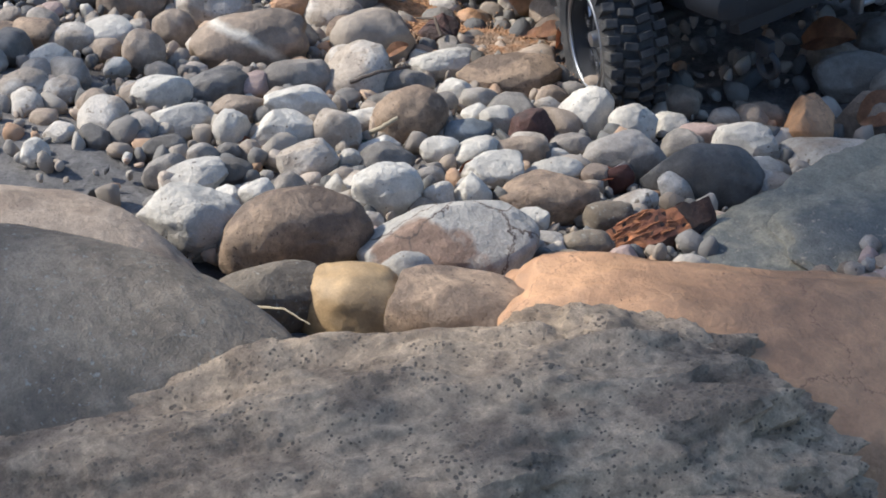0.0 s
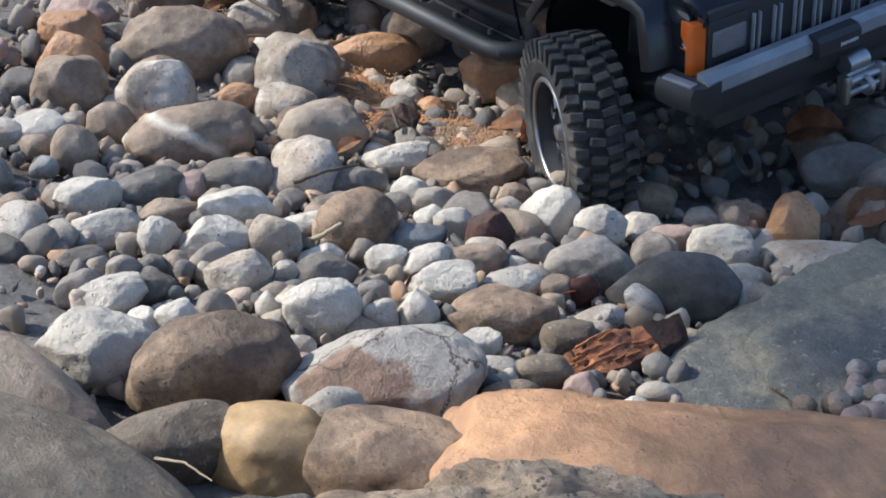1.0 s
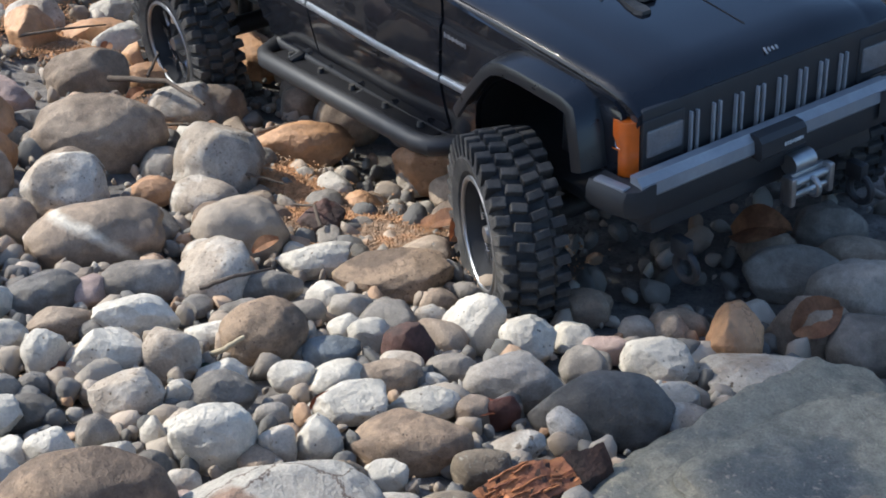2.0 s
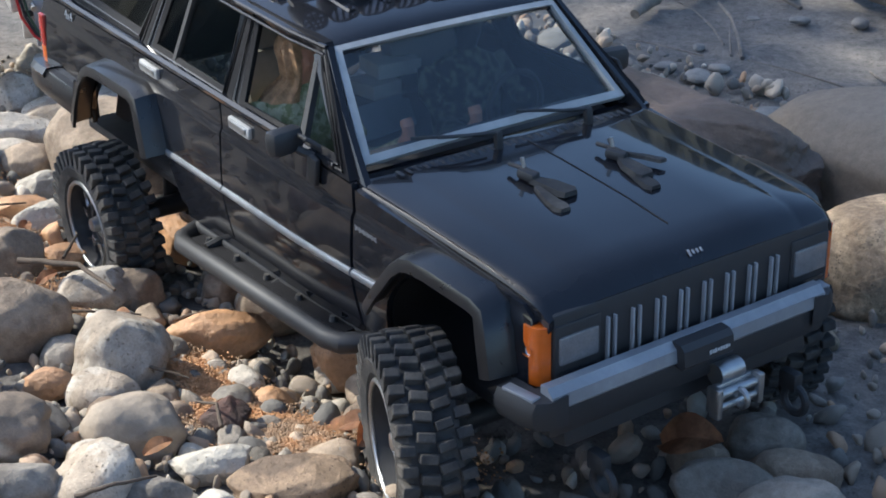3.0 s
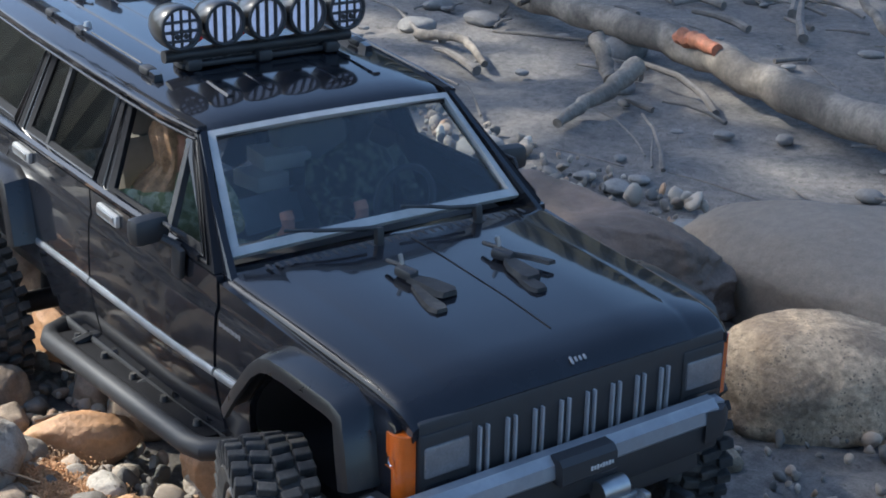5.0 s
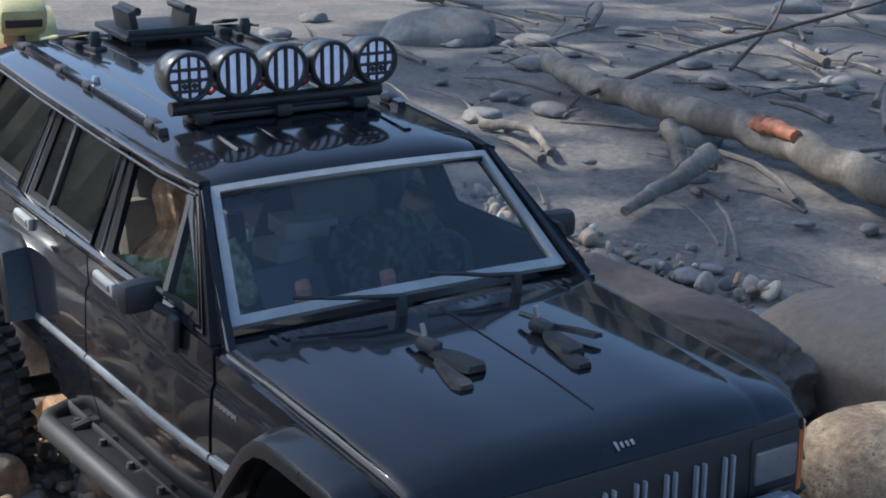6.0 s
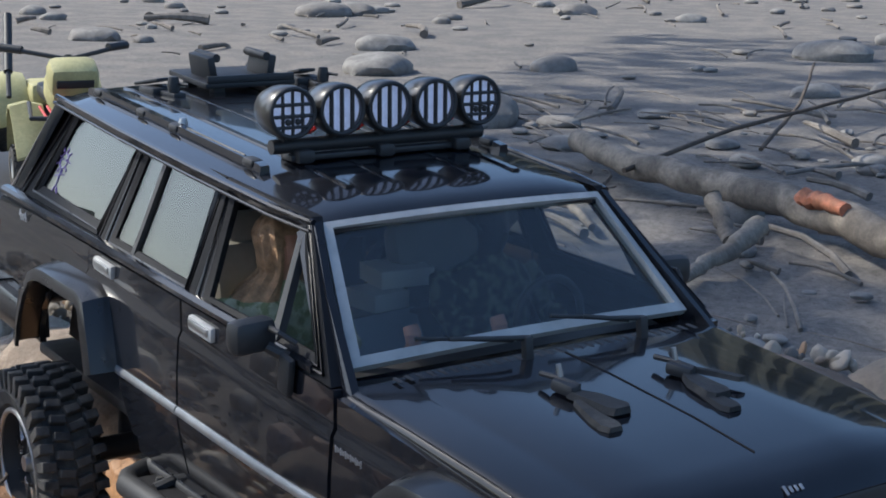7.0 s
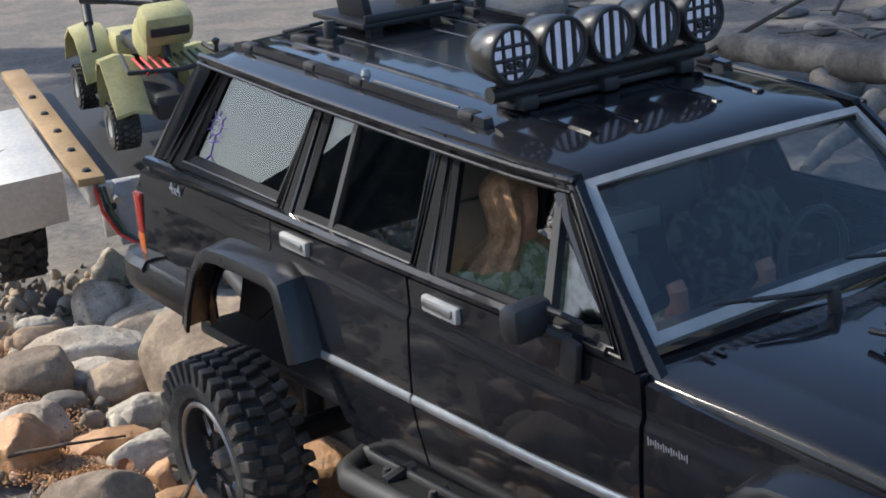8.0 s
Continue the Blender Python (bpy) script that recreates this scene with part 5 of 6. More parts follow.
    for y in (0.17, 0.36):
        part("roof_rib", loft([[Vector((x, side * y + dy, z + dz)) for dy, dz in ((-0.020, -0.004), (-0.012, 0.006), (0.012, 0.006), (0.020, -0.004))] for x, z in ((0.02, 1.550), (-0.15, 1.569), (-0.6, 1.604), (-1.2, 1.648), (-1.9, 1.694), (-2.05, 1.696))]), "paint", car)

# bonnet
def hood_ring(x, half, edge, mid, thick=0.04):
    prof = [(-1.0, 0.0), (-0.985, 0.30), (-0.95, 0.50), (-0.775, 0.74), (-0.735, 0.80), (-0.70, 0.97), (-0.40, 1.0), (0.0, 1.0), (0.40, 1.0), (0.70, 0.97), (0.735, 0.80), (0.775, 0.74), (0.95, 0.50), (0.985, 0.30), (1.0, 0.0)]
    top = [Vector((x, half * u, edge + (mid - edge) * q)) for u, q in prof]
    return top + [Vector((p.x, p.y, p.z - thick)) for p in top[::-1]]


hood = part("bonnet", loft([hood_ring(0.70, 0.765, 1.035, 1.075), hood_ring(1.0, 0.757, 1.013, 1.062), hood_ring(1.4, 0.745, 0.983, 1.035), hood_ring(1.66, 0.735, 0.958, 1.008), hood_ring(1.76, 0.730, 0.942, 0.990), hood_ring(1.82, 0.725, 0.920, 0.958), hood_ring(1.855, 0.72, 0.888, 0.915)]), "paint", car)
part("centre_seam", tube([(0.76, 0.035, 1.0735), (1.0, 0.030, 1.0625), (1.4, 0.020, 1.0355), (1.66, 0.012, 1.0085)], 0.0035, 6), "frame", hood)
part("cowl", box((0.665, 0, 1.022), (0.14, 1.46, 0.06), (0, 6, 0), 0.012), "paint", car)
for k in range(30):
    y = -0.60 + k * 0.042
    part("cowl_vent", box((0.735, y, 1.0728), (0.050, 0.016, 0.003), (0, 2.5, 0), 0.001), "black", hood)

# windscreen
def screen_point(u, v, lift=0.0):
    """u across -1..1, v up 0..1."""
    half = 0.70 + (0.585 - 0.70) * v
    n = Vector((0.385, 0, 0.385)).normalized()
    return Vector((0.605 - 0.39 * v, half * u, 1.080 + 0.386 * v)) + n * (lift + 0.02 * (1 - u * u))


def screen_frame():
    bm = bmesh.new()
    n = 10
    outer = [(-1 + 2 * k / n, 0.0) for k in range(n)] + [(1, k / 6) for k in range(6)] + [(1 - 2 * k / n, 1.0) for k in range(n)] + [(-1, 1 - k / 6) for k in range(6)]
    inner = [(u * 0.948, 0.062 + v * 0.885) for u, v in outer]
    loops = []
    for poly, lift in ((outer, -0.01), (outer, 0.022), (inner, 0.028), (inner, -0.01)):
        loops.append([bm.verts.new(screen_point(u, v, lift)) for u, v in poly])
    m_ = len(outer)
    for i in range(4):
        a_, b_ = loops[i], loops[(i + 1) % 4]
        for k in range(m_):
            bm.faces.new((a_[k], a_[(k + 1) % m_], b_[(k + 1) % m_], b_[k]))
    return bm


part("windscreen_frame", screen_frame(), "trim", car, "pale grey screen surround")
sheets = [[screen_point(-0.946 + 1.892 * k / 24, 0.064 + 0.88 * j / 6, lift) for j in range(7) for k in range(25)] for lift in (0.006, 0.0)]
rim = list(range(25)) + [25 * j + 24 for j in range(1, 7)] + [150 + k for k in range(23, -1, -1)] + [25 * j for j in range(5, 0, -1)]
bm = bmesh.new()
front, back = ([bm.verts.new(p) for p in sheet] for sheet in sheets)
for q in (25 * j + k for j in range(6) for k in range(24)):
    bm.faces.new((front[q], front[q + 1], front[q + 26], front[q + 25]))
    bm.faces.new((back[q + 25], back[q + 26], back[q + 1], back[q]))
for a_, b_ in zip(rim, rim[1:] + rim[:1]):
    bm.faces.new((front[b_], front[a_], back[a_], back[b_]))
ws = part("windscreen", bm, "glass", car)
ws.visible_shadow = False
for y0, y1 in ((-0.116, -0.474), (0.373, 0.072)):
    w_ = part("wiper", tube([(0.745, y0, 1.140), (0.725, y0 - 0.12, 1.150), (0.68, y1 + 0.10, 1.158)], 0.010, 8, 0.8), "black", car)
    part("wiper_blade", tube([(0.715, y0 - 0.03, 1.128), (0.68, (y0 + y1) / 2, 1.146), (0.63, y1, 1.162)], 0.007, 6), "black", w_)
    part("wiper_pivot", box((0.748, y0 + 0.004, 1.100), (0.034, 0.034, 0.095), (0, -6, 0), 0.009), "black", w_)

# nose
part("grille_panel", box((1.835, 0, 0.765), (0.05, 1.40, 0.30), (0, 0, 0), 0.015), "black", car)
for k in range(8):
    y = -0.440 + k * 0.1185
    for dy in (-0.0165, 0.0165):
        part("grille_bar", box((1.864, y + dy, 0.740), (0.026, 0.010, 0.205), (0, 0, 0), 0.004), "dull", car)
    part("grille_slot", box((1.858, y, 0.740), (0.01, 0.02, 0.195), (0, 0, 0), 0.002), "black", car)
for side in (-1, 1):
    hb = part("headlamp_bezel", box((1.848, side * 0.592, 0.755), (0.04, 0.215, 0.235), (0, 0, 0), 0.012), "black", car)
    hl = part("headlamp", box((1.862, side * 0.592, 0.769), (0.03, 0.184, 0.116), (0, 0, 0), 0.016), "lens", hb, "clear ribbed rectangular lens")
    part("side_lamp", box((1.862, side * 0.592, 0.672), (0.026, 0.175, 0.028), (0, 0, 0), 0.008), "gloss", hb)
for k in range(4):
    part("bonnet_badge_stroke", box((1.826, -0.030 + k * 0.020, 0.958), (0.004, 0.010, 0.030 if k == 0 else 0.019), (0, -52, 0), 0.0015), "dull", car)
part("front_bumper", box((1.895, -0.095, 0.565), (0.13, 1.40, 0.15), (0, 0, 0), 0.02), "black", car)
part("bumper_face", loft([[Vector((x, y, z)) for x, z in ((1.90, 0.612), (1.966, 0.606), (1.972, 0.615), (1.966, 0.664), (1.944, 0.682), (1.938, 0.692), (1.90, 0.692))] for y in (-0.790, -0.786, 0.582, 0.586)]), "bumper", car, "satin grey bumper strip")
for side in (-1, 1):
    be = part("bumper_end", loft([[Vector((x, side * (y + dy) - 0.10, 0.60 + dz)) for dy, dz in ((-0.07, -0.065), (0.010, -0.06), (0.026, -0.025), (0.026, 0.02), (0.010, 0.052), (-0.07, 0.060))] for x, y in ((1.972, 0.690), (1.945, 0.735), (1.87, 0.757), (1.76, 0.765))]), "black", car)
    # Grey strip stands in for the highlight along the cap's top.
    part("end_cap_top", box((1.855, side * 0.742 - 0.10, 0.655), (0.15, 0.045, 0.014), (0, 0, side * -9), 0.004), "bumper", be)
part("lower_valance", box((1.85, -0.06, 0.46), (0.10, 1.25, 0.16), (0, -14, 0), 0.02), "black", car)
wp = part("winch_plate", loft([[Vector((x, y, z)) for x, z in ((1.93, 0.600), (2.000, 0.590), (2.012, 0.605), (2.006, 0.668), (1.985, 0.688), (1.93, 0.692))] for y in (-0.205, -0.196, 0.036, 0.045)]), "black", car)
for k in range(8):
    part("plate_stroke", box((2.0115, -0.075 + k * 0.0135, 0.632), (0.003, 0.009, (0.018, 0.015, 0.018, 0.012)[k % 4]), (0, 0, 0), 0.001), "mark", wp)
wf = part("winch_fairlead", box((2.015, 0.040, 0.428), (0.03, 0.235, 0.115), (0, 0, 0), 0.010), "silver", car, "bright metal roller fairlead")
for dz in (-0.026, 0.026):
    part("roller", tube([(2.045, -0.060, 0.428 + dz), (2.045, 0.140, 0.428 + dz)], 0.019, 12), "silver", wf)
for dy in (-0.068, 0.148):
    part("roller_post", box((2.048, dy, 0.428), (0.05, 0.030, 0.130), (0, 0, 0), 0.009), "silver", wf)
part("rope_drum", tube([(1.985, -0.02, 0.505), (1.985, 0.10, 0.505)], 0.045, 14), "silver", wf)
part("winch_hook", lathe([(0.034 + 0.013 * math.cos(q * math.pi / 4), 0.013 * math.sin(q * math.pi / 4)) for q in range(9)], (2.070, 0.040, 0.425), "y", 16), "silver", wf)
for side in (-1, 1):
    sh = part("tow_shackle", lathe([(0.058 + 0.017 * math.cos(q * math.pi / 4), 0.017 * math.sin(q * math.pi / 4)) for q in range(9)], (1.985, side * 0.50 - 0.06, 0.235), "y", 18), "black", car)
    part("shackle_lug", box((1.955, side * 0.50 - 0.06, 0.315), (0.09, 0.05, 0.08), (0, 0, 0), 0.01), "black", sh)

# rear end
part("tailgate", box((-2.650, 0, 0.84), (0.05, 1.56, 0.52), (0, 0, 0), 0.02), "paint", car)
part("tailgate_frame", loft([[Vector((x + dx, y, z)) for dx, y in ((0.03, -h_), (-0.03, -h_ * 0.97), (-0.05, 0.0), (-0.03, h_ * 0.97), (0.03, h_))] for x, z, h_ in ((-2.60, 1.09, 0.78), (-2.38, 1.37, 0.70), (-2.16, 1.65, 0.62))]), "paint", car)
part("rear_bumper", box((-2.74, 0, 0.640), (0.16, 1.60, 0.16), (0, 0, 0), 0.02), "black", car)
for side in (-1, 1):
    bc = part("bumper_corner", loft([[Vector((x, side * (y + dy), z + dz)) for dy, dz in ((-0.10, -0.10), (0.018, -0.09), (0.032, -0.04), (0.032, 0.03), (0.008, 0.070), (-0.10, 0.075))] for x, y, z in ((-2.90, 0.80, 0.66), (-2.78, 0.855, 0.67), (-2.60, 0.870, 0.675), (-2.32, 0.870, 0.665), (-2.09, 0.865, 0.650))]), "gloss", car)
    part("corner_cap", loft([[Vector((x, side * (y + dy), 0.70 + dz)) for dy, dz in ((-0.07, 0.0), (0.030, 0.0), (0.036, 0.02), (0.010, 0.052), (-0.07, 0.056))] for x, y in ((-2.74, 0.865), (-2.64, 0.875), (-2.52, 0.875))]), "gloss", bc)

# floor pan and chassis
part("floor_pan", box((-0.42, 0, 0.40), (4.1, 1.40, 0.06), (0, 0, 0), 0.02), "black", car)
for side in (-1, 1):
    part("chassis_rail", box((-0.35, side * 0.33, 0.30), (4.0, 0.10, 0.12), (0, 0, 0), 0.01), "black", car)
for x, az in ((FRONT_X, AXLE_Z), (REAR_X, AXLE_Z - 0.125)):
    ax = part("axle", tube([(x, -0.85, az), (x, 0.85, az)], 0.055, 12), "black", car)
    part("differential", lathe([(0, -0.10), (0.10, -0.08), (0.14, 0.0), (0.10, 0.08), (0, 0.10)], (x, 0.12, az), "x", 16), "black", ax)
    for side in (-1, 1):
        part("shock_absorber", tube([(x - 0.10, side * 0.52, az), (x - 0.14, side * 0.46, 0.78)], 0.045, 10), "black", ax)

# wheels
def build_wheel(x, side, steer=0.0):
    c = (x, side * 0.945, AXLE_Z - (0.0 if x > 0 else 0.125))
    w = 0.132
    o = side
    rim = part("wheel", lathe([(0.0, o * 0.02), (0.07, o * 0.02), (0.08, o * 0.05), (0.12, o * 0.045), (0.20, o * 0.015), (0.225, o * 0.03), (0.235, o * (w - 0.02)), (0.262, o * (w - 0.015)), (0.262, -o * w), (0.20, -o * w)], c, "y", 36), "black", car, "black wheel with slotted face")
    # Chrome bars in the slots stand in for highlight streaks on the rim.
    for k in range(10):
        a_ = 2 * math.pi * k / 10 + 0.2
        bm = bmesh.new()
        for dz in (-0.016, 0.0, 0.016):
            add_box(bm, (0.165, 0, dz), (0.105, 0.012, 0.008), (0, 0, 6), 0.0025)
        bmesh.ops.rotate(bm, verts=bm.verts, matrix=Matrix.Rotation(a_, 3, "Y"))
        bmesh.ops.translate(bm, verts=bm.verts, vec=(c[0], c[1] + o * 0.062, c[2]))
        part("rim_slot", bm, "chrome", rim, smooth=False)
    part("rim_lip", lathe([(0.243 + 0.012 * math.cos(q * math.pi / 4), o * (w - 0.012) + 0.010 * math.sin(q * math.pi / 4)) for q in range(9)], c, "y", 40), "silver", rim)
    part("hub_cap", lathe([(0, o * 0.10), (0.035, o * 0.095), (0.045, o * 0.05), (0.045, 0.0)], c, "y", 16), "silver", rim)
    R = TYRE_R - 0.03
    prof = [(0.255, o * (w - 0.03)), (0.275, o * w), (0.33, o * (w + 0.012)), (R - 0.04, o * (w - 0.005)), (R, o * (w - 0.035)), (R + 0.004, 0.0), (R, -o * (w - 0.035)), (R - 0.04, -o * (w - 0.005)), (0.33, -o * (w + 0.012)), (0.255, -o * w)]
    part("tyre", lathe(prof, c, "y", 48), "rubber", rim, "knobbly black rubber tyre")
    bm = bmesh.new()
    n = 34
    for k in range(n):
        for row in (-1.5, -0.5, 0.5, 1.5):
            outer = abs(row) > 1
            a_ = 2 * math.pi * (k + (0.5 if row in (-0.5, 1.5) else 0.0)) / n
            vs_ = add_box(bm, (0, 0, 0), (0.043 if outer else 0.038, 0.062 if outer else 0.070, 0.052), (0, 0, (7 if row > 0 else -7) * (1 if outer else 1.6)), 0.006)
            bmesh.ops.translate(bm, verts=vs_, vec=(0, row * 0.074, R + 0.010 - (0.010 if outer else 0)))
            bmesh.ops.rotate(bm, verts=vs_, matrix=Matrix.Rotation(a_, 3, "Y"))
        for sd in (-1, 1):
            a_ = 2 * math.pi * (k + (0.5 if sd > 0 else 0.0)) / n
            vs_ = add_box(bm, (0, 0, 0), (0.036, 0.024, 0.050 if k % 2 else 0.075))
            bmesh.ops.translate(bm, verts=vs_, vec=(0, sd * (w - 0.002), R - 0.035))
            bmesh.ops.rotate(bm, verts=vs_, matrix=Matrix.Rotation(a_, 3, "Y"))
    bmesh.ops.translate(bm, verts=bm.verts, vec=c)
    part("tread", bm, "rubber", rim, smooth=False)
    rim.matrix_basis = Matrix.Translation(U(*c)) @ Matrix.Rotation(radians(steer), 4, "Z") @ Matrix.Translation(-U(*c))


for x in (FRONT_X, REAR_X):
    for side in (-1, 1):
        build_wheel(x, side, -20.0 if x > 0 else 0.0)

# roof rails
for side in (-1, 1):
    rr = part("roof_rail", loft([[Vector((x, side * (0.530 + dy), z + dz)) for dy, dz in ((-0.022, -0.012), (-0.017, 0.026), (0.017, 0.026), (0.022, -0.012))] for x, z in ((-0.30, 1.566), (-0.36, 1.576), (-1.1, 1.630), (-1.95, 1.688), (-2.04, 1.680))]), "paint", car)
    part("rail_slot", tube([(-0.46, side * 0.530, 1.609), (-0.98, side * 0.530, 1.647)], 0.005, 6), "black", rr)
    for x in (-0.40, -1.08, -1.42, -1.92):
        part("rail_foot", box((x, side * 0.530, 1.592 - 0.068 * (x + 0.40)), (0.085, 0.056, 0.036), (0, 3, 0), 0.014), "black", rr)
    part("rail_knob", lathe([(0, 0.024), (0.014, 0.020), (0.020, 0.0), (0.020, -0.02)], (-1.08, side * 0.505, 1.655), "z", 14), "silver", rr)

# lamp bar and five lamps
bar = part("lamp_bar", tube([(-0.36, -0.475, 1.648), (-0.36, 0.455, 1.648)], 0.028, 14), "black", car)
part("bar_base", box((-0.36, -0.01, 1.605), (0.08, 0.80, 0.025), (0, 0, 0), 0.008), "black", bar)
for y in (-0.36, -0.015, 0.33):
    part("bar_bracket", box((-0.37, y, 1.612), (0.16, 0.07, 0.05), (0, 0, 0), 0.012), "black", bar)
for k in range(5):
    y = -0.427 + k * 0.2055
    c = (-0.335, y, 1.780)
    lamp = part("spot_lamp", lathe([(0.0, -0.135), (0.045, -0.130), (0.078, -0.100), (0.093, -0.05), (0.098, 0.0), (0.099, 0.05), (0.094, 0.062), (0.086, 0.062), (0.084, 0.035)], c, "x", 32), "lampshell", car, "round black lamp with a guard")
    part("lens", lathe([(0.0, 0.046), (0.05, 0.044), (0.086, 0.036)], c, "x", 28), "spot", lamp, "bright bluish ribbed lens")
    rim_x = c[0] + 0.060
    part("guard_ring", lathe([(0.088 + 0.009 * math.cos(q * math.pi / 4), 0.062 + 0.008 * math.sin(q * math.pi / 4)) for q in range(9)], c, "x", 32), "black", lamp)
    if k in (0, 4):
        lines = [((d, None), 0.007) for d in (-0.040, 0.0, 0.040)] + [((None, d), 0.007) for d in (-0.052, -0.012, 0.030)]
        for dy, dz in ((-0.04, -0.012), (0.0, -0.012), (0.04, -0.012), (-0.02, -0.032), (0.02, -0.032)):
            part("guard_stud", lathe([(0, 0.012), (0.011, 0.008), (0.013, 0.0)], (rim_x, y + dy, c[2] + dz), "x", 10), "black", lamp)
    else:
        lines = [((d, None), 0.0095) for d in (-0.046, -0.002, 0.042)]
    for (dy, dz), r_ in lines:
        half = math.sqrt(0.088 ** 2 - (dy if dz is None else dz) ** 2)
        ends = [(rim_x, y + dy, c[2] - half), (rim_x, y + dy, c[2] + half)] if dz is None else [(rim_x, y - half, c[2] + dz), (rim_x, y + half, c[2] + dz)]
        part("guard_bar", tube(ends, r_, 6), "black", lamp)
    part("lamp_stalk", tube([(-0.36, y, 1.66), (-0.35, y, 1.70)], 0.022, 8), "black", lamp)
    if k < 4:
        part("wire", tube([(-0.43, y, 1.715), (-0.45, y + 0.05, 1.682), (-0.44, y + 0.10, 1.690), (-0.45, y + 0.16, 1.680), (-0.42, y + 0.20, 1.715)], 0.009, 6), "redwire", lamp)

# roof box holder: a raised tray with two curled uprights
tray = part("roof_tray", box((-1.93, 0.115, 1.735), (0.42, 0.46, 0.028), (0, 4, 0), 0.008), "black", car)
for y, lean in ((-0.045, 10), (0.255, -10)):
    up_ = part("upright", box((-1.90, y, 1.795), (0.22, 0.040, 0.11), (lean, 3, 0), 0.010), "black", tray)
    part("upright_lip", tube([(-2.005, y + 0.022 * (1 if lean > 0 else -1), 1.848), (-1.795, y + 0.022 * (1 if lean > 0 else -1), 1.838)], 0.020, 10), "black", up_)
for x, y in ((-2.08, -0.03), (-2.08, 0.26), (-1.78, -0.03), (-1.78, 0.26)):
    part("tray_foot", box((x, y, 1.702), (0.06, 0.06, 0.055), (0, 0, 0), 0.01), "black", tray)
part("tray_lip", box((-1.725, 0.115, 1.748), (0.02, 0.44, 0.035), (0, 0, 0), 0.006), "black", tray)
for cx, cy, turn in ((-1.86, -0.29, 15), (-1.95, 0.52, -10)):
    cl = part("roof_clamp", box((cx, cy, 1.695), (0.11, 0.13, 0.05), (0, 3, turn), 0.012), "black", car)
    part("knob", lathe([(0, 0.045), (0.022, 0.04), (0.030, 0.0), (0.022, -0.05)], (cx + 0.12, cy + 0.03, 1.730), "z", 12), "black", cl)
    part("knob_pin", tube([(cx + 0.12, cy + 0.03, 1.742), (cx + 0.19, cy + 0.07, 1.738)], 0.007, 8), "black", cl)
    part("lever", box((cx - 0.05, cy + 0.0, 1.737), (0.16, 0.09, 0.016), (0, -10, turn + 5), 0.006), "black", cl)
    part("clamp_base", box((cx + 0.06, cy + 0.02, 1.690), (0.20, 0.07, 0.03), (0, 3, turn), 0.008), "black", cl)

# bonnet catches
for gx, gy, turn, pad_y in ((1.085, -0.215, -6, 0.045), (1.125, 0.215, 6, -0.02)):
    zz = 1.062 - (gx - 1.0) * 0.065
    ct = part("bonnet_catch", loft([[Vector((gx + x, gy + y0 + w_ * s_, zz + z_ - x * 0.055)) for s_, z_ in ((-1, 0.004), (-0.8, 0.026), (0.8, 0.026), (1, 0.004))] for x, y0, w_ in ((0.03, 0.0, 0.022), (0.09, pad_y * 0.6, 0.042), (0.19, pad_y, 0.052), (0.215, pad_y, 0.034))]), "rubber", car, "black clip")
    part("catch_body", box((gx + 0.0, gy, zz + 0.024), (0.095, 0.05, 0.042), (0, 4, turn + 15), 0.014), "black", ct)
    part("catch_bar", tube([(gx - 0.115, gy - 0.008, zz + 0.040), (gx - 0.03, gy - 0.002, zz + 0.045), (gx + 0.04, gy + 0.02, zz + 0.035)], 0.010, 8), "black", ct)
    part("catch_ear", tube([(gx - 0.10, gy + 0.045, zz + 0.050), (gx - 0.04, gy + 0.012, zz + 0.042)], 0.009, 8), "black", ct)
    part("catch_pin", tube([(gx - 0.02, gy + 0.005, zz + 0.02), (gx - 0.035, gy - 0.005, zz + 0.090)], 0.009, 8), "silver", ct)
    part("catch_pad", loft([[Vector((gx + x, gy + y0 + w_ * s_, zz + z_ - x * 0.065)) for s_, z_ in ((-1, 0.0), (-0.8, 0.016), (0.8, 0.016), (1, 0.0))] for x, y0, w_ in ((0.08, -0.02, 0.014), (0.20, -0.045, 0.030), (0.27, -0.050, 0.040), (0.30, -0.050, 0.026))]), "rubber", ct)
    if gy > 0:
        part("catch_arm", loft([[Vector((gx + x, gy + y0 + w_ * s_, zz + z_ - x * 0.06)) for s_, z_ in ((-1, 0.02), (-0.8, 0.036), (0.8, 0.036), (1, 0.02))] for x, y0, w_ in ((0.02, 0.03, 0.014), (0.09, 0.08, 0.018), (0.16, 0.115, 0.018))]), "rubber", ct)

# four-wheel-drive mark on the flank
cu = bpy.data.curves.new("drive_mark", "FONT")
cu.body, cu.size, cu.extrude, cu.align_x = "4x4", 0.072 * UNIT, 0.001 * UNIT, "CENTER"
t_ob = new("drive_mark", cu)
t_ob.data.materials.append(M["mark"])
t_ob.parent = car
t_ob.matrix_basis = Matrix.Translation(U(-2.245, -(side_y(-2.245, 1.11) + 0.008), 1.085)) @ Euler((radians(90), radians(2), 0)).to_matrix().to_4x4()

# ---- inside the car ----
for side, lab in ((-1, "passenger"), (1, "driver")):
    st = thing("car_seat", "grey-beige bucket seat inside the model car", "seat", at=(-0.30, side * 0.38, 0.50), group="seats in the model car")
    part("cushion", box((-0.20, side * 0.38, 0.62), (0.46, 0.46, 0.14), (0, -6, 0), 0.05), "seat", st)
    part("backrest", box((-0.56, side * 0.40, 0.95), (0.13, 0.44, 0.62), (0, -14, 0), 0.05), "seat", st)
    part("headrest", box((-0.66, side * 0.40, 1.28), (0.09, 0.26, 0.16), (0, -14, 0), 0.04), "seat", st)
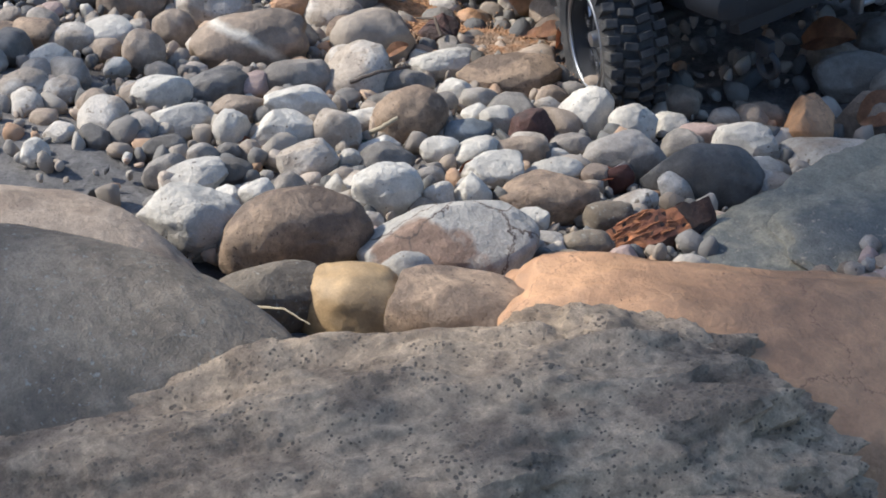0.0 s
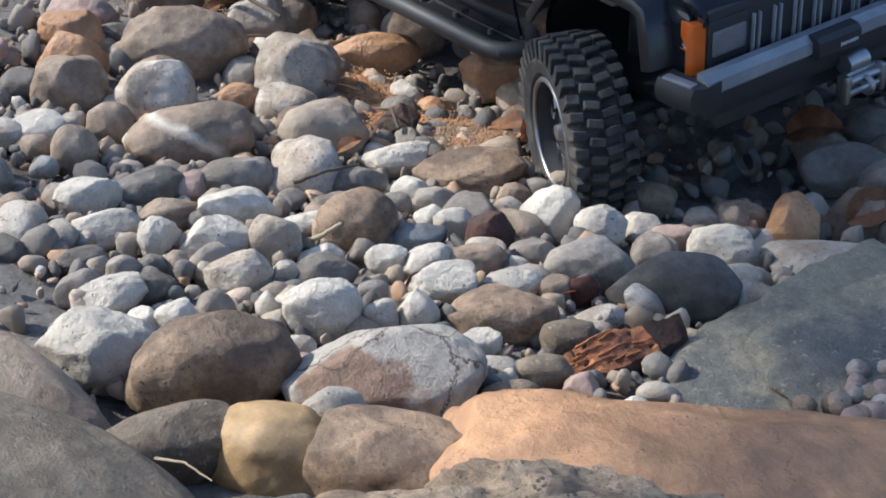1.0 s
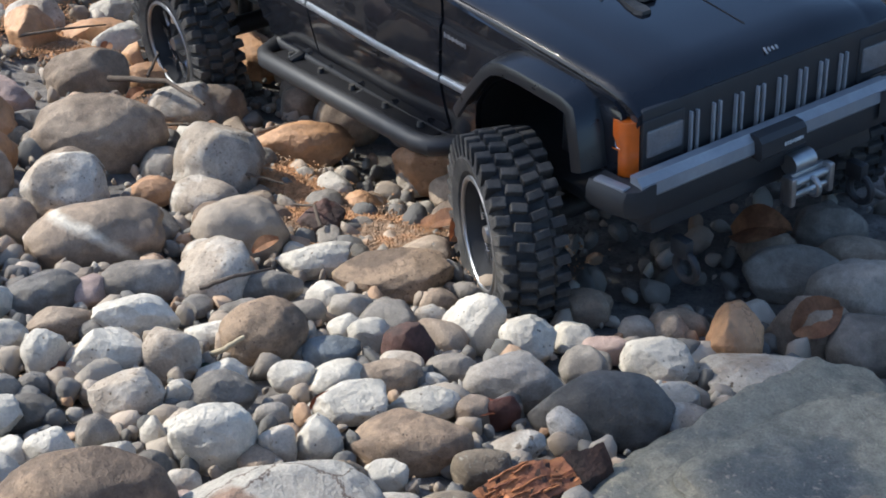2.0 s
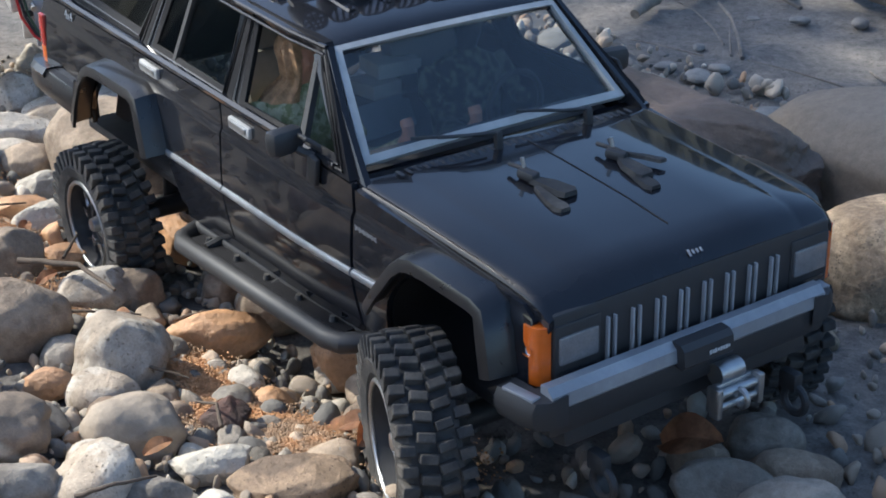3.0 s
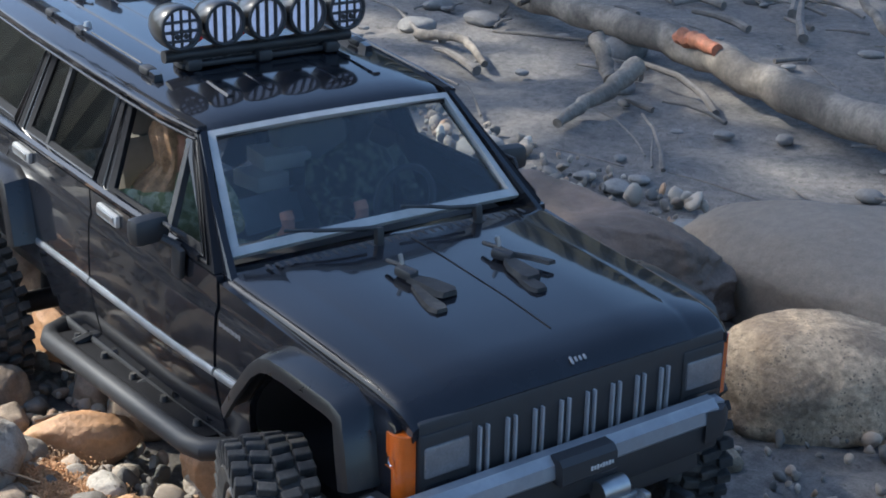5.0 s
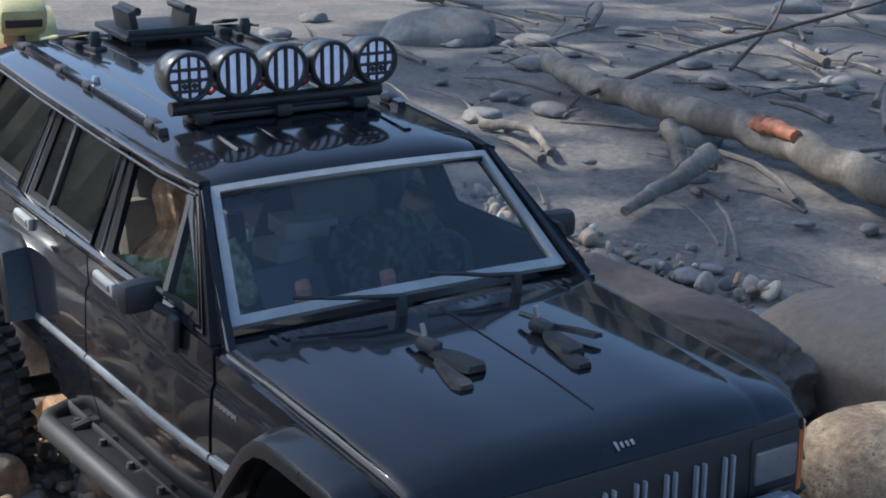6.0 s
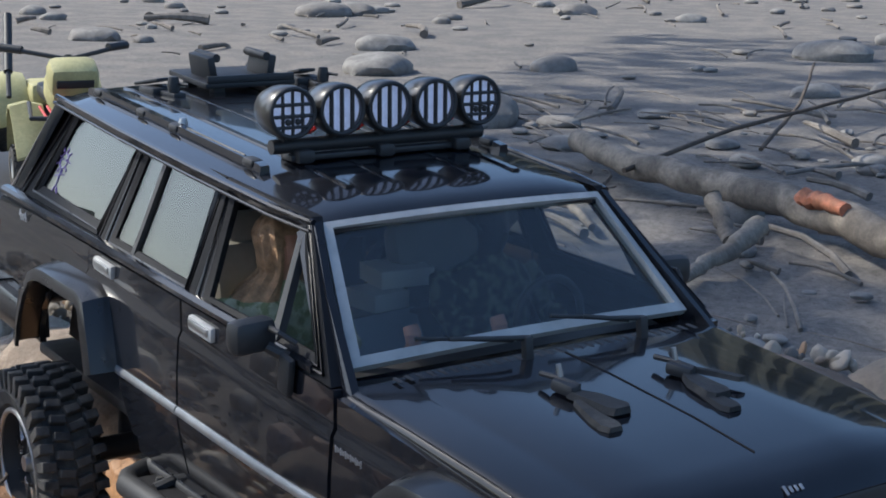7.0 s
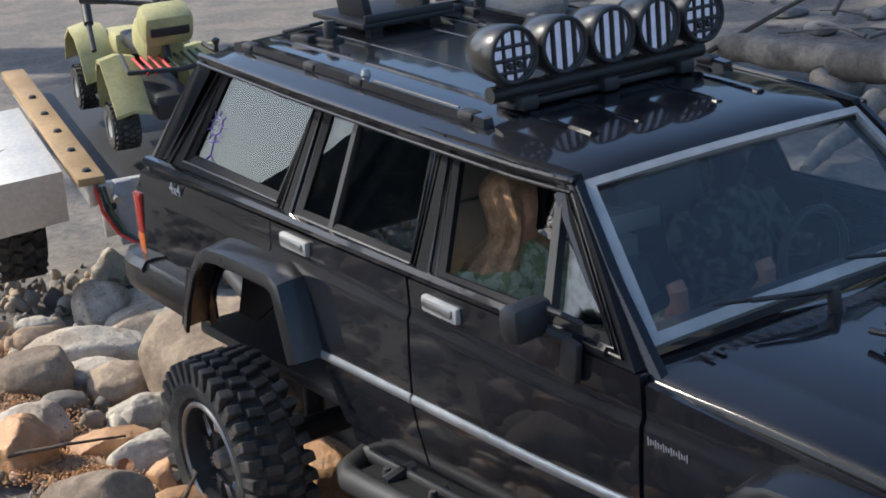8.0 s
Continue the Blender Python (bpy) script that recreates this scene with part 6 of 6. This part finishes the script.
dash = thing("dashboard", "dark dashboard under the windscreen", "dashboard", at=(0.45, 0, 0.9))
part("dash_top", box((0.48, 0, 0.95), (0.30, 1.40, 0.14), (0, 8, 0), 0.03), "black", dash)
part("console", box((0.20, 0, 0.68), (0.50, 0.20, 0.30), (0, 0, 0), 0.03), "black", dash)
part("steering_wheel", lathe([(0.15 + 0.016 * math.cos(q * math.pi / 4), 0.016 * math.sin(q * math.pi / 4)) for q in range(9)], (0.22, 0.38, 1.02), "x", 24), "black", dash)


def figure(x, y, hair, cloth, label, knee=0.1, long_hair=True):
    """A seated doll as one plain shape: a trunk that narrows to a neck and head, with two sleeves and a hand."""
    levels = ((0.70, 0.10, 0.17, 0.02), (0.80, 0.125, 0.19, 0.01), (0.95, 0.13, 0.20, 0.0), (1.06, 0.125, 0.205, 0.0), (1.12, 0.10, 0.17, 0.0), (1.155, 0.065, 0.10, 0.005), (1.185, 0.05, 0.055, 0.015),
              (1.22, 0.055, 0.055, 0.03), (1.25, 0.066, 0.060, 0.035), (1.285, 0.074, 0.064, 0.035), (1.32, 0.078, 0.068, 0.028), (1.355, 0.076, 0.070, 0.018), (1.39, 0.066, 0.064, 0.008), (1.415, 0.045, 0.045, 0.0), (1.425, 0.012, 0.012, 0.0))
    n = 48
    ahead = 0.50 if long_hair else 0.0
    rings_ = []
    for z, rx, ry, dx in levels:
        ring = []
        for k in range(n):
            a_ = 2 * math.pi * k / n
            back = max(0.0, min(1.0, (abs((a_ - ahead + math.pi) % (2 * math.pi) - math.pi) - 0.70) / 0.22))
            tress = 0.0
            if z > 1.04 and (long_hair or z > 1.30):
                fall = min(1.0, (1.43 - z) / 0.07)
                tress = back * fall * ((0.026 if z > 1.2 else 0.050 if z > 1.13 else 0.014) + 0.009 * math.cos(11 * a_ + 10 * z))
            nose = 0.016 if abs(z - 1.285) < 0.02 and k in (0, 1, n - 1) else 0.0
            ring.append(Vector((x + dx + (rx + tress + nose) * math.cos(a_), y + (ry + tress) * math.sin(a_), z)))
        rings_.append(ring)
    bm = loft(rings_)
    for f_ in bm.faces:
        c_ = f_.calc_center_median()
        turn = abs((math.atan2(c_.y - y, c_.x - x - 0.02) - ahead + math.pi) % (2 * math.pi) - math.pi)
        if c_.z < (1.09 if long_hair and turn > 0.9 else 1.17):
            f_.material_index = 0
        elif long_hair and turn < 0.78 and c_.z < 1.365:
            f_.material_index = 1
        else:
            f_.material_index = 2
    for side_ in (-1, 1):
        add_tube(bm, [(x - 0.02, y + side_ * 0.19, 1.10), (x + 0.04, y + side_ * 0.235, 1.00), (x + 0.12, y + side_ * 0.225, 0.93), (x + 0.26, y + side_ * 0.16, 0.97)], 0.060, 12, 0.65)
    add_tube(bm, [(x + 0.05, y + knee * 0.5, 0.78), (x + 0.30, y + knee * 0.8, 0.82), (x + 0.43, y + knee, 0.92)], 0.085, 12, 0.6)
    skin_from = len(bm.faces)
    add_tube(bm, [(x + 0.43, y + knee, 0.93), (x + 0.455, y + knee, 0.97), (x + 0.455, y + knee, 1.03), (x + 0.44, y + knee, 1.055)], 0.040, 12, 0.7)
    bm.faces.ensure_lookup_table()
    for f_ in bm.faces[skin_from:]:
        f_.material_index = 1
    ob = link_mesh("doll", bm, cloth, at=(x, y, 0.72))
    ob.data.materials.append(M["skin"])
    ob.data.materials.append(M[hair])
    return tagged(ob, label, "doll", group="dolls in the model car")


figure(-0.27, -0.50, "hair", "camo", "seated doll with long brown hair and a camouflage jacket", 0.30)
figure(-0.22, 0.40, "black", "darkcamo", "seated doll in dark camouflage at the steering wheel", -0.26, False)
bx = thing("carton", "small pale cartons stacked on a dark crate behind the seats", "box", at=(-0.60, 0.12, 0.45))
part("crate", box((-0.62, 0.12, 0.70), (0.40, 0.50, 0.48), (0, 0, 0), 0.02), "seat", bx)
part("carton_body", box((-0.50, 0.06, 0.982), (0.20, 0.18, 0.075), (0, 0, 8), 0.008), "beige", bx)
part("carton_lid", box((-0.56, 0.19, 1.055), (0.22, 0.24, 0.075), (0, 0, -6), 0.008), "beige", bx)
part("carton_flap", box((-0.38, 0.04, 0.86), (0.02, 0.34, 0.17), (0, -25, 10), 0.006), "dull", bx)

# ---- trailer with a quad bike ----
PIVOT = (-4.55, 0.10, 0.40)        # hitch corner that the trailer is turned about
trailer = thing("trailer", "bare metal model trailer with wooden edge strips, hitched behind the car", "trailer", at=PIVOT)
part("deck", box((-5.85, 0.25, 0.40), (2.6, 1.25, 0.05), (0, 0, 0), 0.01), "black", trailer)
for y, o in ((-0.43, -1), (0.93, 1)):
    st_ = part("edge_strip", box((-5.85, y, 0.575), (2.6, 0.16, 0.05), (0, 0, 0), 0.008), "wood", trailer, "pale wooden strip with dark bolts")
    for k in range(5):
        part("bolt", lathe([(0, 0.018), (0.02, 0.016), (0.028, 0.0)], (-4.68 - k * 0.42, y, 0.600), "z", 12), "black", st_)
    part("side_rail", box((-5.85, y, 0.48), (2.55, 0.05, 0.14), (0, 0, 0), 0.01), "aluminium", trailer)
    bm = loft([[Vector((x, y + o * w_, z_)) for w_, z_ in ((0.09, 0.20), (0.62, 0.16), (0.60, 0.44), (0.52, 0.50), (0.09, 0.52))] for x in (-4.98, -5.0, -6.45)])
    part("wheel_box", bm, "aluminium", trailer, "brushed aluminium box over the wheel")
part("front_panel", box((-4.58, 0.25, 0.38), (0.05, 1.28, 0.34), (0, 0, 0), 0.012), "aluminium", trailer)
part("corner_post", box((-4.53, -0.26, 0.36), (0.05, 0.10, 0.40), (0, 0, 0), 0.01), "dull", trailer)
part("hinge_bolt", tube([(-4.50, -0.32, 0.48), (-4.42, -0.32, 0.48)], 0.022, 8), "silver", trailer)
for k in range(3):
    part("wire", tube([(-4.53, -0.42 + k * 0.025, 0.54), (-4.50, -0.40 + k * 0.025, 0.40), (-4.47, -0.33 + k * 0.02, 0.26), (-4.40, -0.24 + k * 0.01, 0.20), (-4.0, 0.0, 0.22)], 0.010, 6), ("redwire", "black", "leaf")[k], trailer)
part("drawbar", tube([(-4.55, 0.25, 0.26), (-3.6, 0.05, 0.30), (-2.95, 0.0, 0.38)], 0.045, 10), "black", trailer)


def small_wheel(parent, c, r, w, name="wheel"):
    t_ = part(name, lathe([(r * 0.5, -w), (r * 0.9, -w), (r, -w * 0.7), (r, w * 0.7), (r * 0.9, w), (r * 0.5, w)], c, "y", 28), "rubber", parent)
    bm = bmesh.new()
    for k in range(22):
        for row in (-0.7, -0.2, 0.25, 0.7):
            vs_ = add_box(bm, (0, 0, 0), (r * 0.17, w * 0.36, r * 0.14), (0, 0, 20 * (1 if row > 0 else -1)))
            bmesh.ops.translate(bm, verts=vs_, vec=(0, row * w, r))
            bmesh.ops.rotate(bm, verts=vs_, matrix=Matrix.Rotation(2 * math.pi * (k + row) / 22, 3, "Y"))
    bmesh.ops.translate(bm, verts=bm.verts, vec=c)
    part("tread", bm, "rubber", t_, smooth=False)
    part("rim", lathe([(0.0, -w * 0.8), (r * 0.2, -w * 0.75), (r * 0.45, -w * 0.9), (r * 0.52, -w * 0.95), (r * 0.52, w * 0.5), (0, w * 0.6)], c, "y", 20), "trim", t_)


for y in (-0.80, 1.30):
    small_wheel(trailer, (-5.62, y, 0.08), 0.40, 0.17)

quad = thing("quad_bike", "olive-green toy quad bike standing on the trailer deck", "quad bike", at=PIVOT)
part("chassis", box((-5.75, 0.20, 0.68), (1.15, 0.24, 0.16), (0, 0, 0), 0.03), "black", quad)
part("tank", box((-5.44, 0.20, 1.04), (0.36, 0.27, 0.26), (0, 14, 0), 0.08), "olive", quad)
cowl_ = part("headlight_cowl", box((-5.20, 0.20, 1.20), (0.22, 0.32, 0.22), (0, 18, 0), 0.06), "olive", quad)
part("headlight_slot", box((-5.098, 0.20, 1.175), (0.03, 0.24, 0.06), (0, 18, 0), 0.015), "black", cowl_)
part("seat", box((-5.85, 0.20, 0.94), (0.52, 0.22, 0.10), (0, -4, 0), 0.04), "black", quad)
part("rear_body", box((-6.25, 0.20, 0.86), (0.45, 0.30, 0.16), (0, -8, 0), 0.05), "olive", quad)


def guard(path, y0, y1):
    return loft([[Vector((x, y, z + dz)) for y, dz in ((y0, -0.02), (y0, 0.0), ((y0 + y1) / 2, 0.025), (y1, 0.0), (y1, -0.02), ((y0 + y1) / 2, 0.005))] for x, z in path])


for y0, y1, yw in ((-0.17, 0.05, -0.10), (0.35, 0.57, 0.50)):
    part("front_mudguard", guard([(-5.66, 0.62), (-5.63, 0.86), (-5.57, 0.94), (-5.48, 0.95), (-5.34, 0.84), (-5.16, 0.68)], y0, y1), "olive", quad)
    part("rear_mudguard", guard([(-6.02, 0.68), (-6.12, 0.84), (-6.25, 0.94), (-6.42, 0.96), (-6.58, 0.86), (-6.66, 0.70)], y0, y1), "olive", quad)
    for x in (-5.36, -6.34):
        small_wheel(quad, (x, yw, 0.565), 0.145, 0.085, "quad_wheel")
    part("footrest", box((-5.82, (y0 + y1) / 2, 0.60), (0.30, 0.14, 0.02), (0, 0, 0), 0.006), "black", quad)
rack = part("front_rack", tube([(-5.35, -0.06, 1.0), (-4.98, -0.10, 0.99), (-4.90, 0.20, 0.99), (-4.98, 0.50, 0.99), (-5.35, 0.46, 1.0)], 0.016, 8), "black", quad)
for k in range(9):
    y = 0.0 + k * 0.05
    part("rack_bar", tube([(-5.30, y, 0.985), (-4.93, y, 0.98)], 0.010, 6), "redwire" if k < 4 else "leaf", rack)
hb_ = part("handlebar", tube([(-5.50, -0.16, 1.33), (-5.40, -0.02, 1.32), (-5.36, 0.20, 1.28), (-5.40, 0.42, 1.32), (-5.50, 0.56, 1.33)], 0.016, 8), "black", quad)
for y0, y1, x0, x1 in ((-0.22, -0.08, -5.54, -5.45), (0.48, 0.62, -5.45, -5.54)):
    part("grip", tube([(x0, y0, 1.335), (x1, y1, 1.33)], 0.028, 10), "black", hb_)
part("steering_stem", tube([(-5.36, 0.20, 1.31), (-5.22, 0.20, 0.95)], 0.024, 8), "black", quad)
part("damper", tube([(-6.42, -0.04, 1.38), (-6.02, -0.10, 1.06)], 0.032, 10), "black", quad)
part("damper_rod", tube([(-6.02, -0.10, 1.06), (-5.86, -0.12, 0.92)], 0.018, 8), "black", quad)
part("antenna_knob", lathe([(0.0, 0.07), (0.028, 0.05), (0.012, 0.02), (0.016, -0.06), (0.0, -0.06)], (-4.98, 0.44, 1.06), "z", 12), "black", quad)
quad.location += U(0.18, 0.09, 0.18)
trailer.location += U(0.0, 0.10, 0.09)
for ob in (trailer, quad):
    ob.rotation_euler = (0, radians(7), radians(-10))

# sticker on the rear side window, as plain strokes
def on_glass(dx, z):
    return (-2.02 + 1.5 * dx, -(side_y(-2.02 + 1.5 * dx, z + 0.05) - 0.0145), z + 0.05)


st_mark = part("window_sticker", tube([on_glass(0.030 * math.cos(q * math.pi / 6), 1.335 + 0.034 * math.sin(q * math.pi / 6)) for q in range(13)], 0.0030, 6), "purple", car)
strokes = [((0.036 * math.cos(q * 0.7), 1.335 + 0.040 * math.sin(q * 0.7)), (0.055 * math.cos(q * 0.7), 1.335 + 0.062 * math.sin(q * 0.7))) for q in range(9)]
strokes += [((0, 1.30), (0, 1.225)), ((-0.035, 1.265), (0.035, 1.28)), ((0, 1.225), (-0.032, 1.185)), ((0, 1.225), (0.032, 1.185)), ((-0.012, 1.345), (-0.012, 1.335)), ((0.012, 1.345), (0.012, 1.335))]
for (dx0, z0), (dx1, z1) in strokes:
    part("sticker_stroke", tube([on_glass(dx0, z0), on_glass(dx1, z1)], 0.0030, 6), "purple", st_mark)

# ---- wood and leaves ----
def stick(name, pts, r, taper, mat, label, cat):
    mid = pts[len(pts) // 2]
    fine = []
    rnd = random.Random(len(label) + int(abs(pts[0][0] * 100)))
    for p0, p1 in zip(pts, pts[1:]):
        for k in range(5):
            q = Vector(p0).lerp(Vector(p1), k / 5)
            fine.append(q + Vector((rnd.uniform(-1, 1), rnd.uniform(-1, 1), rnd.uniform(-1, 1))) * r * 0.25)
    fine.append(Vector(pts[-1]))
    bm = bmesh.new()
    add_tube(bm, fine, r, 10, taper)
    return tagged(link_mesh(name, bm, mat, at=mid), label, cat)


stick("driftwood_log", [(-9.6, 8.3, -0.14), (-7.95, 7.70, -0.12), (-6.05, 7.45, -0.10), (-4.65, 7.25, -0.09), (-3.15, 6.85, -0.12), (-1.2, 6.4, -0.12)], 0.14, 1.3, "driftwood", "long pale driftwood log lying across the bank", "log")
stick("driftwood_branch", [(-4.02, 4.92, -0.30), (-4.15, 5.25, -0.25), (-4.30, 5.75, -0.19), (-4.45, 6.22, -0.06)], 0.045, 2.2, "driftwood", "pale curved branch lying on the bank", "branch")
stick("driftwood_stub", [(-5.30, 6.45, 0.06), (-5.02, 6.32, -0.08), (-4.72, 6.15, -0.24)], 0.085, 0.8, "driftwood", "short broken stub leaning on a log", "branch")
stick("bare_twig", [(-7.54, 7.31, -0.12), (-8.06, 9.38, 0.13), (-8.06, 11.46, 0.38), (-8.36, 13.61, 0.58)], 0.03, 0.6, "twig", "thin dark bare twig slanting over the bank", "twig")
stick("bare_twig", [(-8.67, 10.48, -0.27), (-9.70, 12.22, 0.08), (-10.75, 13.58, 0.48)], 0.03, 0.6, "twig", "thin dark bare twig standing on the bank", "twig")
# Orange-red bar laid on the log stands in for a spot of sunlight.
stick("bark_chip", [(-4.86, 7.16, 0.03), (-4.58, 7.10, 0.06), (-4.20, 7.00, 0.04)], 0.09, 0.7, "redleaf", "orange-red patch of torn bark on the log", "bark")
stick("driftwood_branch", [(-3.36, 8.53, -0.22), (-4.20, 9.57, -0.12), (-5.47, 10.50, 0.08)], 0.07, 0.6, "driftwood", "grey branch lying behind the log", "branch")
stick("driftwood_branch", [(-7.65, 6.00, -0.32), (-6.83, 6.04, -0.24), (-6.12, 5.74, -0.32)], 0.06, 0.6, "driftwood", "short grey branch on the bank", "branch")


def bank_debris():
    """Broken wood and twigs past counting on the far bank, one mesh."""
    rnd = random.Random(51)
    bm = bmesh.new()
    for k in range(310):
        x, y = (rnd.uniform(-14, 0.5), rnd.uniform(3.6, 15)) if k < 200 else (rnd.uniform(-38, -4), rnd.uniform(9, 36))
        if (x + 1) ** 2 / 5 + (y - 2.6) ** 2 / 3 < 1:
            continue
        r = min(0.008 + rnd.expovariate(1 / 0.014), 0.07)
        r *= 1.0 if k < 200 else 2.2
        length = rnd.uniform(0.25, 1.3) * (1 + 9 * r)
        a_ = rnd.gauss(2.9, 0.6)
        d = Vector((math.cos(a_), math.sin(a_), rnd.uniform(-0.05, 0.16)))
        p = Vector((x, y, ground_height(x, y) + r * 0.6))
        bend = Vector((rnd.uniform(-1, 1), rnd.uniform(-1, 1), 0.3)) * length * 0.08
        add_tube(bm, [p, p + d * length * 0.3 + bend, p + d * length * 0.65 + bend * 1.2, p + d * length], r, 7, rnd.uniform(0.3, 0.9))
    tagged(link_mesh("bank_debris", bm, "hazewood"), "broken grey driftwood and twigs strewn over the bank", "driftwood", kind="stuff")


bank_debris()
stick("dry_twig", [(-1.48, -1.52, 0.12), (-1.18, -1.32, 0.15), (-0.87, -1.26, 0.11)], 0.018, 0.5, "twig", "thin dry twig lying on the stones", "twig")

stick("dry_stalk", [(1.15, -2.85, 0.35), (1.23, -2.72, 0.41), (1.34, -2.67, 0.35)], 0.013, 0.7, "straw", "short dry stalk between white cobbles", "twig")
stick("dry_stalk", [(1.40, -2.42, 0.28), (1.49, -2.34, 0.35), (1.51, -2.27, 0.38)], 0.012, 0.7, "straw", "short dry stalk between white cobbles", "twig")
stick("dry_stalk", [(2.83, -3.60, 0.83), (2.94, -3.56, 0.87), (3.04, -3.53, 0.86)], 0.005, 0.5, "straw", "thin straw lying on the boulder", "twig")


def curled_leaf(x, y, z, length, width, turn, lift, mat, label):
    """A dry leaf: a bent blade with a midrib."""
    bm = bmesh.new()
    n = 8
    rows_ = []
    for k in range(n + 1):
        u = k / n
        w = width * math.sin(math.pi * (0.06 + 0.90 * u)) ** 0.8
        rows_.append([bm.verts.new((length * (u - 0.5), s_ * w / 2, 0.18 * length * math.sin(math.pi * u) + abs(s_) * 0.18 * width)) for s_ in (-1, -0.4, 0, 0.4, 1)])
    for a_, b_ in zip(rows_, rows_[1:]):
        for k in range(4):
            bm.faces.new((a_[k], a_[k + 1], b_[k + 1], b_[k]))
    bmesh.ops.solidify(bm, geom=bm.faces[:], thickness=0.006)
    bmesh.ops.rotate(bm, verts=bm.verts, matrix=Euler((radians(lift), radians(-lift * 0.6), radians(turn))).to_matrix())
    bmesh.ops.translate(bm, verts=bm.verts, vec=(x, y, z))
    return tagged(link_mesh("fallen_leaf", bm, mat, at=(x, y, z)), label, "leaf")


curled_leaf(2.73, -2.68, 0.54, 0.20, 0.07, 100, 30, "redleaf", "curled orange-red dry leaf on a stone")
curled_leaf(1.51, -2.45, 0.25, 0.17, 0.12, 40, 10, "leaf", "dark green leaf caught between stones")
curled_leaf(2.26, -1.75, 0.24, 0.14, 0.08, 50, 15, "redleaf", "small rust-red leaf under a pale stone")
curled_leaf(1.26, -2.90, 0.37, 0.13, 0.05, 60, 10, "redleaf", "small red leaf between white cobbles")
for lx, ly, lz, ll, lw, lt, lf in ((0.80, -0.89, 0.02, 0.2, 0.1, 35, 30), (0.91, -0.93, 0.07, 0.16, 0.11, 120, 50), (0.96, -0.89, 0.14, 0.17, 0.08, 80, 65), (0.71, -0.93, -0.03, 0.15, 0.09, 10, 15)):
    curled_leaf(lx, ly, lz, ll, lw, lt, lf, "dryleaf", "curled tan-orange dry leaf beside the front wheel")
curled_leaf(1.96, -2.21, 0.33, 0.12, 0.07, 70, 60, "bark", "dry brown leaf standing between cobbles")
curled_leaf(1.67, 0.20, -0.04, 0.30, 0.20, 20, 35, "dryleaf", "large curled tan leaf lying under the bumper")
curled_leaf(2.35, -0.19, 0.02, 0.22, 0.17, 70, 40, "dryleaf", "curled tan leaf lying among shaded stones")

for tx, ty, ta, tl in ((-1.01, -1.58, 0.5, 0.5), (-1.69, -1.22, 2.4, 0.45), (-0.28, -1.43, 0.2, 0.3), (0.51, -1.39, 2.8, 0.25), (-2.51, -1.64, 0.9, 0.5), (-2.14, -1.08, 0.1, 0.4), (0.97, -2.19, 1.1, 0.3), (-0.74, -1.03, 1, 0.3)):
    tz = ground_height(tx, ty) + 0.10
    stick("dry_twig", [(tx, ty, tz), (tx + 0.5 * tl * math.cos(ta), ty + 0.5 * tl * math.sin(ta), tz + 0.04), (tx + tl * math.cos(ta + 0.3), ty + tl * math.sin(ta + 0.3), tz)], 0.010, 0.5, "twig", "thin dry twig lying on the stones", "twig")
for lx, ly, la in ((-0.88, -1.23, 20), (-1.45, -1.40, 100), (0.28, -1.26, 60), (-2.23, -1.24, 140), (-2.75, -1.46, 30), (0.60, -1.71, 80)):
    curled_leaf(lx, ly, ground_height(lx, ly) + 0.08, 0.13, 0.07, la, 25, "dryleaf", "small curled tan leaf lying on the grit")
